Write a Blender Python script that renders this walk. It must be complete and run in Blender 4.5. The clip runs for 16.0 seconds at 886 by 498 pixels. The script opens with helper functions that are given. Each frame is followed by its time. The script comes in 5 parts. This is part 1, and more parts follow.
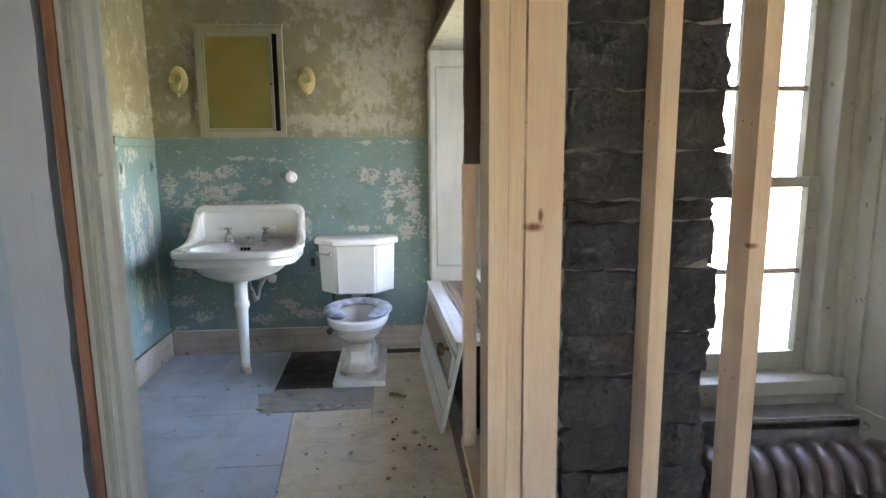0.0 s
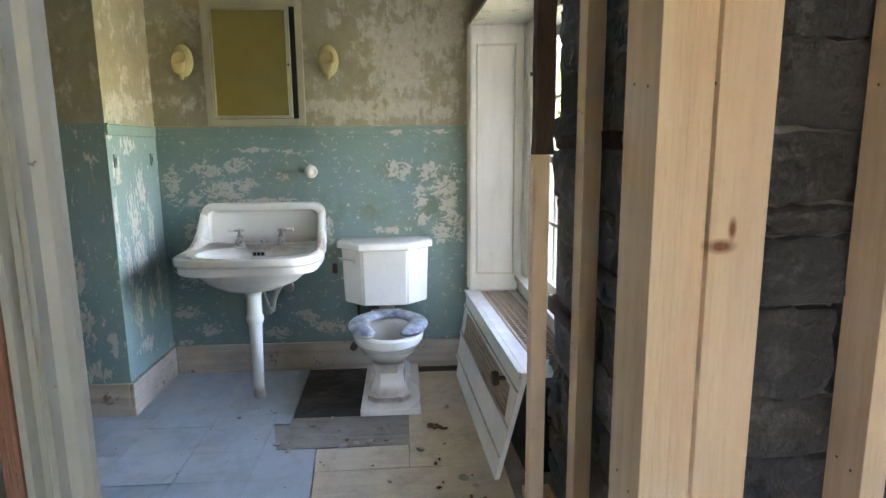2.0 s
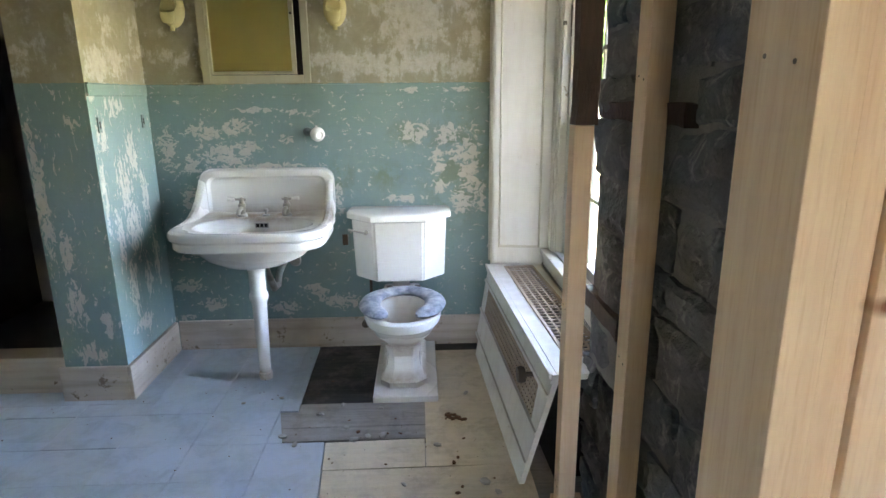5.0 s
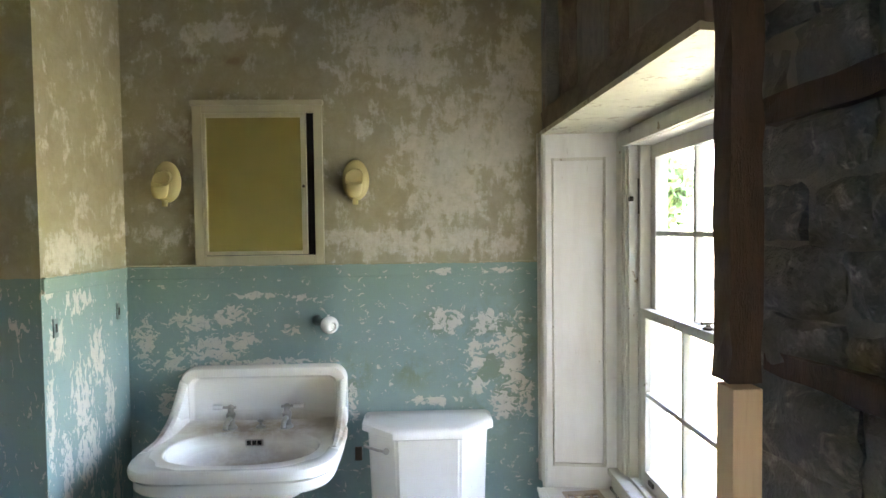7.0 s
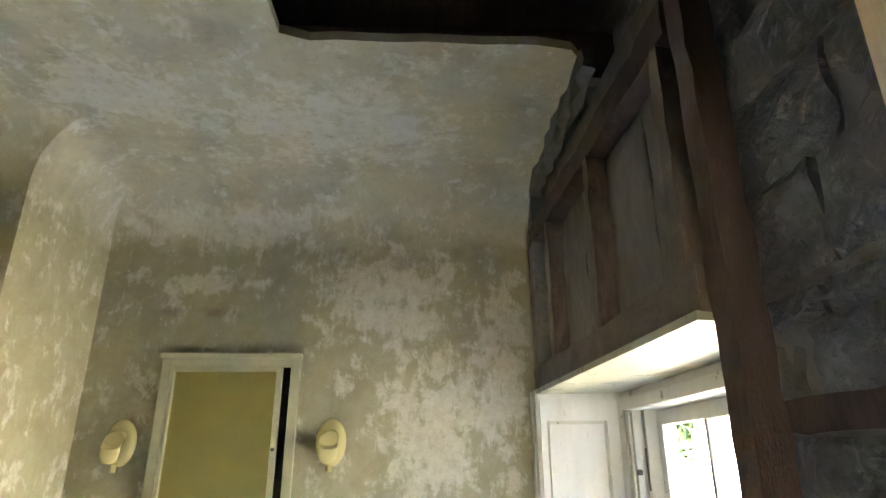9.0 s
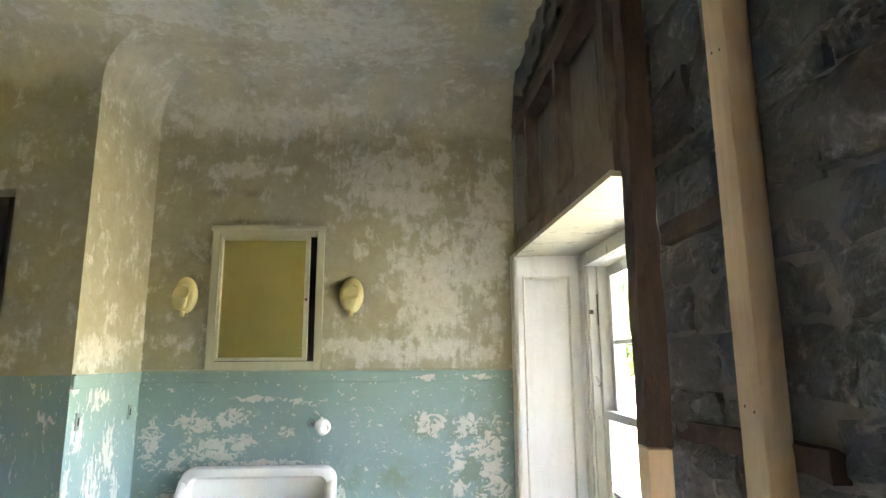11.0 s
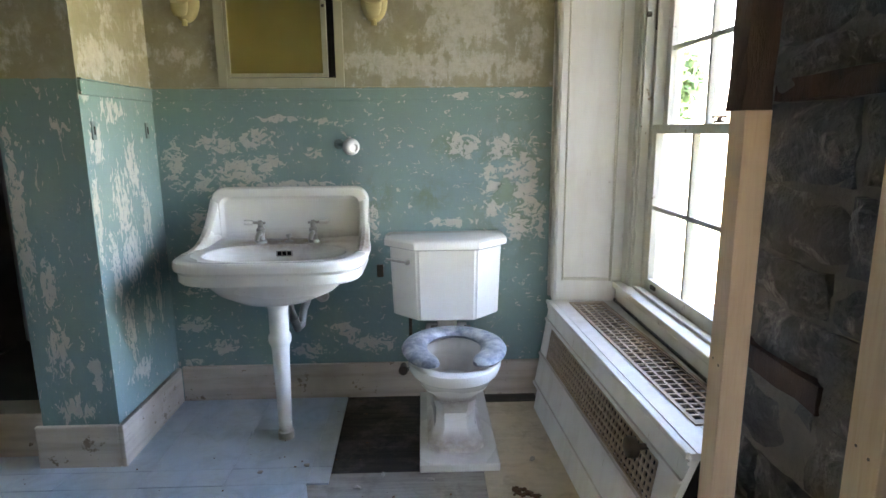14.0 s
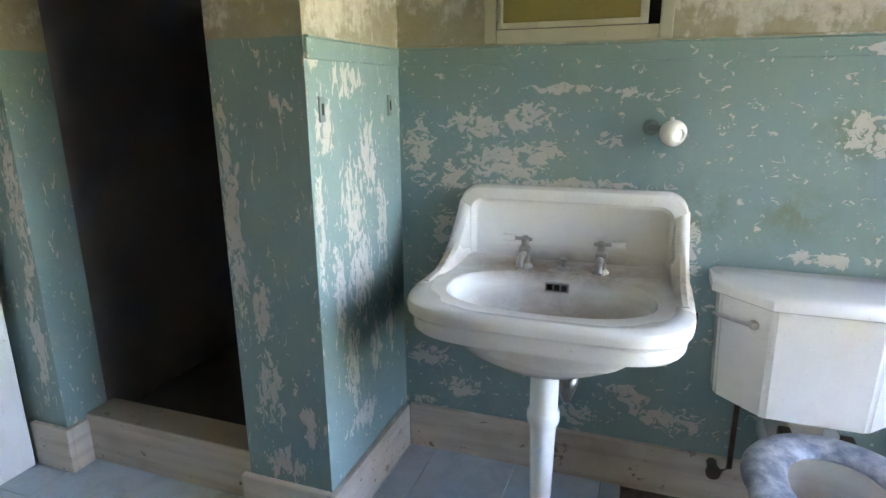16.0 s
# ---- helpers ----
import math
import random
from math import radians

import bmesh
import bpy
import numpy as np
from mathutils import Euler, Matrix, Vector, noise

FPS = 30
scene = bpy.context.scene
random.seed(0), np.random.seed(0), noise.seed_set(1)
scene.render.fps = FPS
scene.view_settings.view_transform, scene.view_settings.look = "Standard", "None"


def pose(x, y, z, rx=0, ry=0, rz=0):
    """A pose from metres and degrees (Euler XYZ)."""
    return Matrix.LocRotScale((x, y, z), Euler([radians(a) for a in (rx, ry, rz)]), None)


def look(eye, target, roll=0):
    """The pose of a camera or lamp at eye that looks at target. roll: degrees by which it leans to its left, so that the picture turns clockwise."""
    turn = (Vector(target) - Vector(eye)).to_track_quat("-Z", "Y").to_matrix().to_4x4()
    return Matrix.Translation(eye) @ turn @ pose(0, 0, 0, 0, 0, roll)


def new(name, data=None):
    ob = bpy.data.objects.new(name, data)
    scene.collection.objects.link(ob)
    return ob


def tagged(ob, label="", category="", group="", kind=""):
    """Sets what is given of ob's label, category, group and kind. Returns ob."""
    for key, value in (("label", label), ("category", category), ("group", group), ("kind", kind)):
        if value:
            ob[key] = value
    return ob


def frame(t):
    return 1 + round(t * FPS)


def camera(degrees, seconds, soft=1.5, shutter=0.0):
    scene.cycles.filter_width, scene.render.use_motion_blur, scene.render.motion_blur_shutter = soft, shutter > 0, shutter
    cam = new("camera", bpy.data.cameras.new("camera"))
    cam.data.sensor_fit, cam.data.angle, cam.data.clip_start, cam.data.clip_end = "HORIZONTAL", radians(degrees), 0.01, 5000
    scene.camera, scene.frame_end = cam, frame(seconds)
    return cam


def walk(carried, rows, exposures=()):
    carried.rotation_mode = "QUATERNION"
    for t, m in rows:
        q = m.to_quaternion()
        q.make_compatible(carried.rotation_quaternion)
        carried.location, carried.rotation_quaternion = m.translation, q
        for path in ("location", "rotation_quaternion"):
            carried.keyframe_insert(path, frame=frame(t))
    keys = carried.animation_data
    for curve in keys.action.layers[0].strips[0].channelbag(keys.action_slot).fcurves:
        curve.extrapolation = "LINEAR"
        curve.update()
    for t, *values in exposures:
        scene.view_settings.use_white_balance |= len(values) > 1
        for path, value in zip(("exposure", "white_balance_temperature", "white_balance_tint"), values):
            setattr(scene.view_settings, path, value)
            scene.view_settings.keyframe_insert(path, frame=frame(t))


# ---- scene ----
cam = camera(73.8, 16.0)
PATH = [
    (0, (1.557, -4.01, 1.362), (1.709, -2.042, 1.037), -0.5),
    (0.5, (1.539, -3.875, 1.361), (1.677, -1.908, 1.031), -0.4),
    (1, (1.434, -3.688, 1.366), (1.571, -1.721, 1.034), -0.3),
    (1.5, (1.395, -3.571, 1.348), (1.532, -1.603, 1.015), -0.3),
    (2, (1.397, -3.504, 1.337), (1.527, -1.537, 0.998), -0.5),
    (2.5, (1.398, -3.493, 1.335), (1.525, -1.529, 0.983), -0.6),
    (3, (1.369, -3.529, 1.277), (1.496, -1.569, 0.899), -0.5),
    (5.5, (1.405, -3.055, 1.436), (1.471, -1.123, 0.923), -0.6),
    (6, (1.269, -2.91, 1.468), (1.368, -0.953, 1.067), -0.6),
    (6.5, (1.197, -2.751, 1.515), (1.281, -0.769, 1.265), -0.4),
    (7, (1.27, -2.575, 1.613), (1.341, -0.577, 1.543), -0.7),
    (7.5, (1.327, -2.438, 1.679), (1.395, -0.445, 1.835), -0.6),
    (8, (1.33, -2.388, 1.782), (1.397, -0.433, 2.196), -0.5),
    (8.2, (1.332, -2.396, 1.808), (1.4, -0.468, 2.339), -0.5),
    (10.3, (1.288, -2.655, 1.587), (1.367, -0.787, 2.298), 0.5),
    (10.5, (1.273, -2.729, 1.557), (1.366, -0.825, 2.162), 0.0),
    (11, (1.301, -2.917, 1.523), (1.393, -0.952, 1.883), -0.3),
    (11.5, (1.342, -3.115, 1.439), (1.441, -1.127, 1.631), -0.5),
    (12, (1.348, -3.2, 1.395), (1.437, -1.202, 1.414), -0.5),
    (12.5, (1.289, -3.218, 1.365), (1.394, -1.225, 1.236), -0.5),
    (13, (1.287, -3.173, 1.333), (1.379, -1.187, 1.11), -0.6),
    (13.5, (1.218, -2.948, 1.339), (1.296, -0.974, 1.03), -0.4),
    (14, (1.185, -2.718, 1.275), (1.251, -0.758, 0.881), -0.5),
    (14.5, (1.131, -2.452, 1.28), (1.164, -0.516, 0.778), -0.5),
    (15, (1.037, -2.268, 1.289), (0.921, -0.346, 0.747), -0.5),
    (15.5, (0.887, -2.061, 1.314), (0.545, -0.169, 0.764), -0.4),
    (16, (0.831, -1.883, 1.33), (0.177, -0.065, 0.811), -0.5),
]
EXPOSURES = [(t, s, 7500, 24) for t, s in ((0, 5.75), (3, 5.9), (5.5, 6.0), (6.2, 5.95), (7, 5.9), (8, 6.5), (10.5, 6.65), (12, 6.05), (13.5, 5.95), (14.5, 5.5), (16, 5.95))]
walk(cam, [(t, look(eye, target, roll)) for t, eye, target, roll in PATH], EXPOSURES)

# ---- light ----
world = bpy.data.worlds.new("world")
scene.world = world
world.use_nodes = True
wn = world.node_tree
sky = wn.nodes.new("ShaderNodeTexSky")
sky.sky_type = "NISHITA"
sky.sun_disc = False
sky.sun_elevation, sky.sun_rotation = radians(50), radians(253)
wn.nodes["Background"].inputs["Strength"].default_value = 0.15
wn.links.new(sky.outputs["Color"], wn.nodes["Background"].inputs["Color"])
sun = new("sun", bpy.data.lights.new("sun", "SUN"))
sun.data.energy, sun.data.angle, sun.data.color = 3.6, radians(0.5), (1.0, 0.95, 0.88)
sun.matrix_world = look((-10, -3, 12.4), (0, 0, 0))


# ---- materials ----
class Nodes:
    def __init__(self, name, rough=0.7, metal=0.0):
        self.m = bpy.data.materials.new(name)
        self.m.use_nodes = True
        self.t = self.m.node_tree
        self.b = self.t.nodes["Principled BSDF"]
        self.b.inputs["Roughness"].default_value = rough
        self.b.inputs["Metallic"].default_value = metal
        self.co = self.add("ShaderNodeTexCoord").outputs["Object"]

    def add(self, kind, **inputs):
        n = self.t.nodes.new(kind)
        for k, v in inputs.items():
            self.put(n.inputs[k], v)
        return n

    def put(self, socket, v):
        if isinstance(v, bpy.types.NodeSocket):
            self.t.links.new(v, socket)
        else:
            socket.default_value = v

    def scaled(self, sx, sy, sz, offset=(0, 0, 0)):
        n = self.add("ShaderNodeMapping", Vector=self.co)
        n.inputs["Scale"].default_value = (sx, sy, sz)
        n.inputs["Location"].default_value = offset
        return n.outputs["Vector"]

    def noise(self, scale, detail=4, rough=0.55, vec=None, distort=0.0):
        n = self.add("ShaderNodeTexNoise", Vector=vec or self.co, Scale=scale, Detail=detail, Roughness=rough, Distortion=distort)
        return n.outputs["Fac"]

    def ramp(self, fac, a, b, lo=0.0, hi=1.0):
        n = self.add("ShaderNodeMapRange", Value=fac)
        for k, v in (("From Min", a), ("From Max", b), ("To Min", lo), ("To Max", hi)):
            n.inputs[k].default_value = v
        return n.outputs["Result"]

    def mix(self, fac, a, b):
        n = self.t.nodes.new("ShaderNodeMix")
        n.data_type = "RGBA"
        self.put(n.inputs[0], fac)
        for s, v in ((n.inputs[6], a), (n.inputs[7], b)):
            self.put(s, (*v, 1) if isinstance(v, tuple) else v)
        return n.outputs[2]

    def math(self, op, a, b=0.0):
        n = self.t.nodes.new("ShaderNodeMath")
        n.operation = op
        self.put(n.inputs[0], a)
        self.put(n.inputs[1], b)
        return n.outputs[0]

    def axis(self, which):
        return self.add("ShaderNodeSeparateXYZ", Vector=self.co).outputs[which]

    def random(self):
        return self.add("ShaderNodeObjectInfo").outputs["Random"]

    def spot(self, centre, size):
        """1 at the centre of an ellipsoid, 0 at its rim and beyond."""
        n = self.add("ShaderNodeVectorMath", **{})
        n.operation = "SUBTRACT"
        self.put(n.inputs[0], self.co)
        n.inputs[1].default_value = centre
        d = self.add("ShaderNodeVectorMath")
        d.operation = "DIVIDE"
        self.put(d.inputs[0], n.outputs[0])
        d.inputs[1].default_value = size
        e = self.add("ShaderNodeVectorMath")
        e.operation = "LENGTH"
        self.put(e.inputs[0], d.outputs[0])
        return self.ramp(e.outputs["Value"], 1.0, 0.35)

    def spots(self, places):
        """The largest of many spots, each given by its centre and half sizes."""
        most = None
        for centre, size in places:
            v = self.spot(centre, size)
            most = v if most is None else self.math("MAXIMUM", most, v)
        return most

    def dusty(self, colour, dust, amount=0.6):
        up = self.add("ShaderNodeSeparateXYZ", Vector=self.add("ShaderNodeNewGeometry").outputs["Normal"]).outputs["Z"]
        lie = self.math("MULTIPLY", self.ramp(up, 0.55, 0.95), self.ramp(self.noise(5, 4, 0.6), 0.3, 0.7, 0.15, amount))
        return self.mix(lie, colour, dust)

    def done(self, colour, height=None, strength=0.3, distance=0.01, rough=None):
        self.put(self.b.inputs["Base Color"], (*colour, 1) if isinstance(colour, tuple) else colour)
        if height is not None:
            n = self.add("ShaderNodeBump", Height=height, Strength=strength, Distance=distance)
            self.put(self.b.inputs["Normal"], n.outputs["Normal"])
        if rough is not None:
            self.put(self.b.inputs["Roughness"], rough)
        return self.m


# where the dado has flaked: across, height, half width, half height
NORTH_FLAKES = ((0.28, 1.22, 0.16, 0.06), (0.44, 1.24, 0.12, 0.06), (0.36, 1.10, 0.22, 0.09), (0.49, 1.14, 0.09, 0.06), (0.19, 1.04, 0.08, 0.07),
                (0.07, 1.14, 0.07, 0.16), (0.54, 1.042, 0.40, 0.022), (0.54, 1.33, 0.12, 0.03), (0.74, 1.32, 0.08, 0.025), (0.69, 1.18, 0.06, 0.035),
                (1.37, 1.21, 0.12, 0.08), (1.55, 1.20, 0.11, 0.08), (1.50, 1.07, 0.06, 0.12), (1.59, 1.11, 0.08, 0.10), (1.67, 1.03, 0.08, 0.26),
                (1.51, 0.92, 0.06, 0.07), (1.62, 0.85, 0.09, 0.11), (1.72, 0.88, 0.05, 0.14), (1.30, 0.855, 0.14, 0.03), (0.10, 0.38, 0.12, 0.06),
                (0.22, 0.27, 0.10, 0.05), (0.06, 0.19, 0.08, 0.03), (0.80, 0.34, 0.12, 0.06), (0.95, 0.27, 0.16, 0.06), (0.62, 0.24, 0.12, 0.05),
                (0.96, 0.87, 0.04, 0.11), (0.12, 0.62, 0.10, 0.12), (0.17, 0.86, 0.07, 0.11), (1.37, 1.425, 0.10, 0.022), (1.60, 1.425, 0.11, 0.018))
PIER_FLAKES = ((-0.35, 1.36, 0.12, 0.06), (-0.49, 1.24, 0.07, 0.12), (-0.54, 0.98, 0.03, 0.30), (-0.35, 0.98, 0.10, 0.22), (-0.32, 0.78, 0.12, 0.20),
               (-0.16, 0.92, 0.06, 0.20), (-0.40, 0.52, 0.07, 0.20), (-0.24, 0.52, 0.06, 0.14), (-0.34, 0.30, 0.12, 0.08), (-0.53, 1.41, 0.05, 0.04),
               (-0.24, 1.14, 0.08, 0.16), (-0.12, 0.60, 0.05, 0.20), (-0.46, 0.76, 0.05, 0.22))
FRONT_FLAKES = ((-0.26, 0.98, 0.05, 0.45), (-0.19, 0.72, 0.05, 0.12), (-0.19, 0.48, 0.06, 0.16), (-0.06, 0.38, 0.04, 0.10), (-0.15, 0.24, 0.10, 0.06), (-0.08, 1.30, 0.05, 0.05),
                (-1.12, 1.0, 0.05, 0.4), (-1.14, 0.5, 0.05, 0.3))


def peeling_wall(name="peeling_plaster", cream_a=(0.27, 0.24, 0.145), cream_b=(0.36, 0.325, 0.20), white=(0.58, 0.55, 0.46)):
    n = Nodes(name, 0.62)
    z = n.axis("Z")
    wob = n.math("MULTIPLY", n.math("SUBTRACT", n.noise(30, 2), 0.5), 0.012)
    is_up = n.math("GREATER_THAN", n.math("ADD", z, wob), 1.462)
    big, fine = n.noise(2.2, 3), n.noise(45, 4, 0.6)
    bare = n.mix(n.noise(11, 5, 0.65), (0.40, 0.395, 0.35), (0.60, 0.585, 0.52))
    # dado: blue over an older green, flaked off in patches
    blue = n.mix(big, (0.162, 0.256, 0.250), (0.232, 0.334, 0.318))
    blue = n.mix(n.ramp(z, 1.15, 1.45, 0, 0.55), blue, (0.185, 0.285, 0.225))
    blue = n.mix(n.ramp(n.noise(1, 5, 0.6, n.scaled(9, 9, 3)), 0.5, 0.75, 0, 0.35), blue, (0.26, 0.36, 0.35))
    green = n.spots((((1.60, 0, 1.02), (0.26, 0.2, 0.42)), ((0.98, 0, 0.98), (0.09, 0.2, 0.14)), ((1.22, 0, 0.98), (0.12, 0.2, 0.10)), ((1.35, 0, 1.2), (0.16, 0.2, 0.09))))
    old = n.math("MULTIPLY", n.ramp(n.noise(8, 6, 0.7, distort=0.4), 0.45, 0.55), green)
    blue = n.mix(n.math("MULTIPLY", old, 0.7), blue, (0.155, 0.205, 0.125))
    blue = n.mix(n.ramp(n.noise(60, 3), 0.62, 0.72, 0, 0.2), blue, (0.10, 0.16, 0.15))
    where = [((x, 0, h), (w, 0.10, t)) for x, h, w, t in NORTH_FLAKES]
    where += [((0, y, h), (0.012, w, t)) for y, h, w, t in PIER_FLAKES]
    where += [((x, -0.57, h), (w, 0.012, t)) for x, h, w, t in FRONT_FLAKES]
    bias = n.spots(where)
    flat_run = n.noise(1.0, 7, 0.66, n.scaled(27, 32, 34), 0.9)
    tall_run = n.noise(1.0, 7, 0.66, n.scaled(54, 54, 21), 0.8)
    to_east = n.math("GREATER_THAN", n.axis("X"), 0.012)
    run = n.math("ADD", n.math("MULTIPLY", flat_run, to_east), n.math("MULTIPLY", tall_run, n.math("SUBTRACT", 1.0, to_east)))
    run = n.math("ADD", run, n.math("MULTIPLY", n.math("SUBTRACT", n.noise(70, 3, 0.6), 0.5), 0.07))
    flake = n.math("ADD", run, n.math("MULTIPLY", bias, 0.165))
    low_mask = n.ramp(flake, 0.612, 0.622)
    rim = n.math("MULTIPLY", n.ramp(flake, 0.592, 0.612), n.math("SUBTRACT", 1.0, low_mask))
    low = n.mix(n.math("MULTIPLY", rim, 0.4), blue, (0.13, 0.17, 0.15))
    low = n.mix(low_mask, low, bare)
    # upper wall: cream distemper worn to pale plaster in broad patches
    cream = n.mix(big, cream_a, cream_b)
    # cream and white both turn paler from about 2.6 m up
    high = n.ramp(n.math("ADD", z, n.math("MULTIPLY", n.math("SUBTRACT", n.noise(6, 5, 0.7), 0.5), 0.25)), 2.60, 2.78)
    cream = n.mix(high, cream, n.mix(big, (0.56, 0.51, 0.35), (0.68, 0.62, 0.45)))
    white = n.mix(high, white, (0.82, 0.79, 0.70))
    cream = n.mix(n.ramp(n.noise(3.5, 4, 0.6), 0.5, 0.75, 0, 0.5), cream, (0.235, 0.195, 0.135))
    up_bias = n.spots((((1.25, 0, 1.57), (0.65, 0.2, 0.085)), ((0.07, 0, 1.61), (0.12, 0.2, 0.06)), ((1.40, 0, 1.88), (0.28, 0.2, 0.40)), ((1.18, 0, 2.42), (0.40, 0.2, 0.28)),
                       ((0.55, 0, 2.72), (0.60, 0.4, 0.12)), ((0.45, 0, 2.46), (0.30, 0.2, 0.05)), ((1.66, 0, 2.1), (0.14, 0.2, 0.5)), ((0.0, -0.35, 1.55), (0.02, 0.25, 0.10)),
                       ((1.0, -0.55, 2.9), (0.55, 0.35, 0.1)), ((0.3, -0.75, 2.9), (0.4, 0.25, 0.1)), ((-0.2, -0.55, 1.56), (0.16, 0.02, 0.12))))
    broad = n.noise(1.0, 8, 0.68, n.scaled(8, 8, 9), 0.3)
    runs = n.noise(1.0, 7, 0.7, n.scaled(26, 26, 9), 0.3)
    up_flake = n.math("ADD", n.math("ADD", n.math("MULTIPLY", broad, 0.6), n.math("MULTIPLY", runs, 0.4)), n.math("MULTIPLY", up_bias, 0.115))
    up_mask = n.ramp(up_flake, 0.525, 0.59)
    up = n.mix(n.math("MULTIPLY", up_mask, n.ramp(n.noise(22, 6, 0.75), 0.3, 0.6, 0.25, 0.80)), cream, white)
    up = n.mix(n.ramp(n.noise(13, 7, 0.75, distort=0.5), 0.42, 0.62, 0, 0.16), up, white)
    up = n.mix(n.ramp(n.noise(30, 5, 0.7), 0.55, 0.70, 0, 0.22), up, (0.20, 0.175, 0.11))
    stain = n.spots((((1.19, 0, 2.56), (0.13, 0.2, 0.06)), ((0.99, 0, 2.60), (0.10, 0.2, 0.04)), ((0.42, 0, 2.34), (0.25, 0.2, 0.03)), ((0.30, 0, 1.9), (0.3, 0.1, 0.25))))
    up = n.mix(n.math("MULTIPLY", stain, n.ramp(n.noise(9, 5, 0.7), 0.4, 0.6, 0, 0.65)), up, (0.19, 0.14, 0.095))
    up = n.mix(n.ramp(n.noise(1, 5, 0.7, n.scaled(3, 3, 0.9)), 0.55, 0.75, 0, 0.25), up, (0.22, 0.20, 0.12))
    col = n.mix(is_up, low, up)
    mask = n.math("ADD", n.math("MULTIPLY", low_mask, n.math("SUBTRACT", 1.0, is_up)), n.math("MULTIPLY", n.math("MULTIPLY", up_mask, is_up), 0.5))
    h = n.math("ADD", n.math("MULTIPLY", mask, -0.7), n.math("MULTIPLY", n.noise(28, 5), 0.5))
    return n.done(col, h, 0.5, 0.006)


def painted_wood(name, a, b, worn, wear=0.62, rough=0.5, scale=(18, 18, 2.5), streak=0.22):
    n = Nodes(name, rough)
    flake = n.math("ADD", n.math("MULTIPLY", n.noise(14, 5, 0.65), 0.7), n.math("MULTIPLY", n.noise(60, 3), 0.3))
    mask = n.ramp(flake, wear, wear + 0.03)
    col = n.mix(n.noise(3, 4), a, b)
    col = n.mix(n.ramp(n.noise(1, 4, 0.5, n.scaled(*scale)), 0.45, 0.8, 0, streak), col, worn)
    col = n.mix(n.ramp(n.noise(2.2, 4, 0.6), 0.45, 0.75, 0, 0.9 * streak), col, worn)
    col = n.mix(mask, col, worn)
    col = n.mix(n.ramp(n.noise(1.0, 5, 0.7, n.scaled(*[3.2 * k for k in scale])), 0.66, 0.70, 0, 0.55), col, worn)
    col = n.dusty(col, (0.42, 0.345, 0.27), 0.6)
    return n.done(col, n.math("SUBTRACT", n.noise(40, 4), mask), 0.25, 0.003)


def raw_wood(name, a, b, dark, stretch=(14, 14, 0.8), rough=0.65):
    n = Nodes(name, rough)
    r = n.random()
    off = n.add("ShaderNodeCombineXYZ", X=n.math("MULTIPLY", r, 7.0), Y=n.math("MULTIPLY", r, 3.0), Z=n.math("MULTIPLY", r, 11.0)).outputs[0]
    v = n.add("ShaderNodeVectorMath")
    n.put(v.inputs[0], n.scaled(*stretch))
    n.put(v.inputs[1], off)
    v = v.outputs[0]
    grain = n.noise(2.2, 5, 0.6, v, 0.6)
    fine = n.noise(16, 4, 0.6, v)
    col = n.mix(n.ramp(grain, 0.3, 0.7), a, b)
    col = n.mix(n.ramp(fine, 0.5, 0.75, 0, 0.35), col, dark)
    col = n.mix(n.ramp(n.noise(5, 3), 0.62, 0.72, 0, 0.25), col, dark)
    col = n.mix(n.math("MULTIPLY", r, 0.5), col, b if "pine" not in name else (0.80, 0.57, 0.40))
    for c, s in (((1.876, -2.65, 1.185), (0.030, 0.05, 0.014)), ((1.893, -2.65, 1.212), (0.008, 0.03, 0.022)), ((2.445, -2.60, 1.12), (0.03, 0.03, 0.010))) if "pine" in name else ():
        col = n.mix(n.math("MULTIPLY", n.spot(c, s), n.ramp(fine, 0.2, 0.5, 0.75, 1.0)), col, (0.26, 0.085, 0.035))
    old = "pine" not in name
    return n.done(col, n.math("ADD", grain, n.math("ADD", fine, n.noise(30, 5, 0.7))) if old else n.math("ADD", grain, fine), 0.6 if old else 0.06, 0.006 if old else 0.002)


def porcelain():
    n = Nodes("porcelain", 0.12)
    n.co = n.add("ShaderNodeNewGeometry").outputs["Position"]
    dirt = n.ramp(n.noise(5, 5, 0.65), 0.52, 0.80, 0, 0.18)
    col = n.mix(dirt, (0.80, 0.78, 0.73), (0.58, 0.53, 0.45))
    col = n.mix(n.ramp(n.noise(90, 3), 0.68, 0.74, 0, 0.3), col, (0.30, 0.24, 0.18))
    col = n.dusty(col, (0.60, 0.55, 0.48), 0.35)
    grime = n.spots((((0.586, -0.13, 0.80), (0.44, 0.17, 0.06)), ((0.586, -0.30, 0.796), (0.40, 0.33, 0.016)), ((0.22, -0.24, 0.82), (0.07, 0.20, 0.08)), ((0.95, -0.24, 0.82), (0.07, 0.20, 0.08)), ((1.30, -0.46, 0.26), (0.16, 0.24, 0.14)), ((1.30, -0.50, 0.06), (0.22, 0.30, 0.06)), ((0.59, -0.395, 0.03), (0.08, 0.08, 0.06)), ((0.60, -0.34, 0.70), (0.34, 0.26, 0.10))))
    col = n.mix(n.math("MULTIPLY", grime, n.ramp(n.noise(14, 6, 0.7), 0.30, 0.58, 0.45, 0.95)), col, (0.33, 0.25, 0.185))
    return n.done(col, n.noise(60, 2), 0.02, 0.002, n.math("ADD", n.ramp(n.noise(4, 4), 0.3, 0.8, 0.12, 0.28), n.math("MULTIPLY", grime, 0.5)))


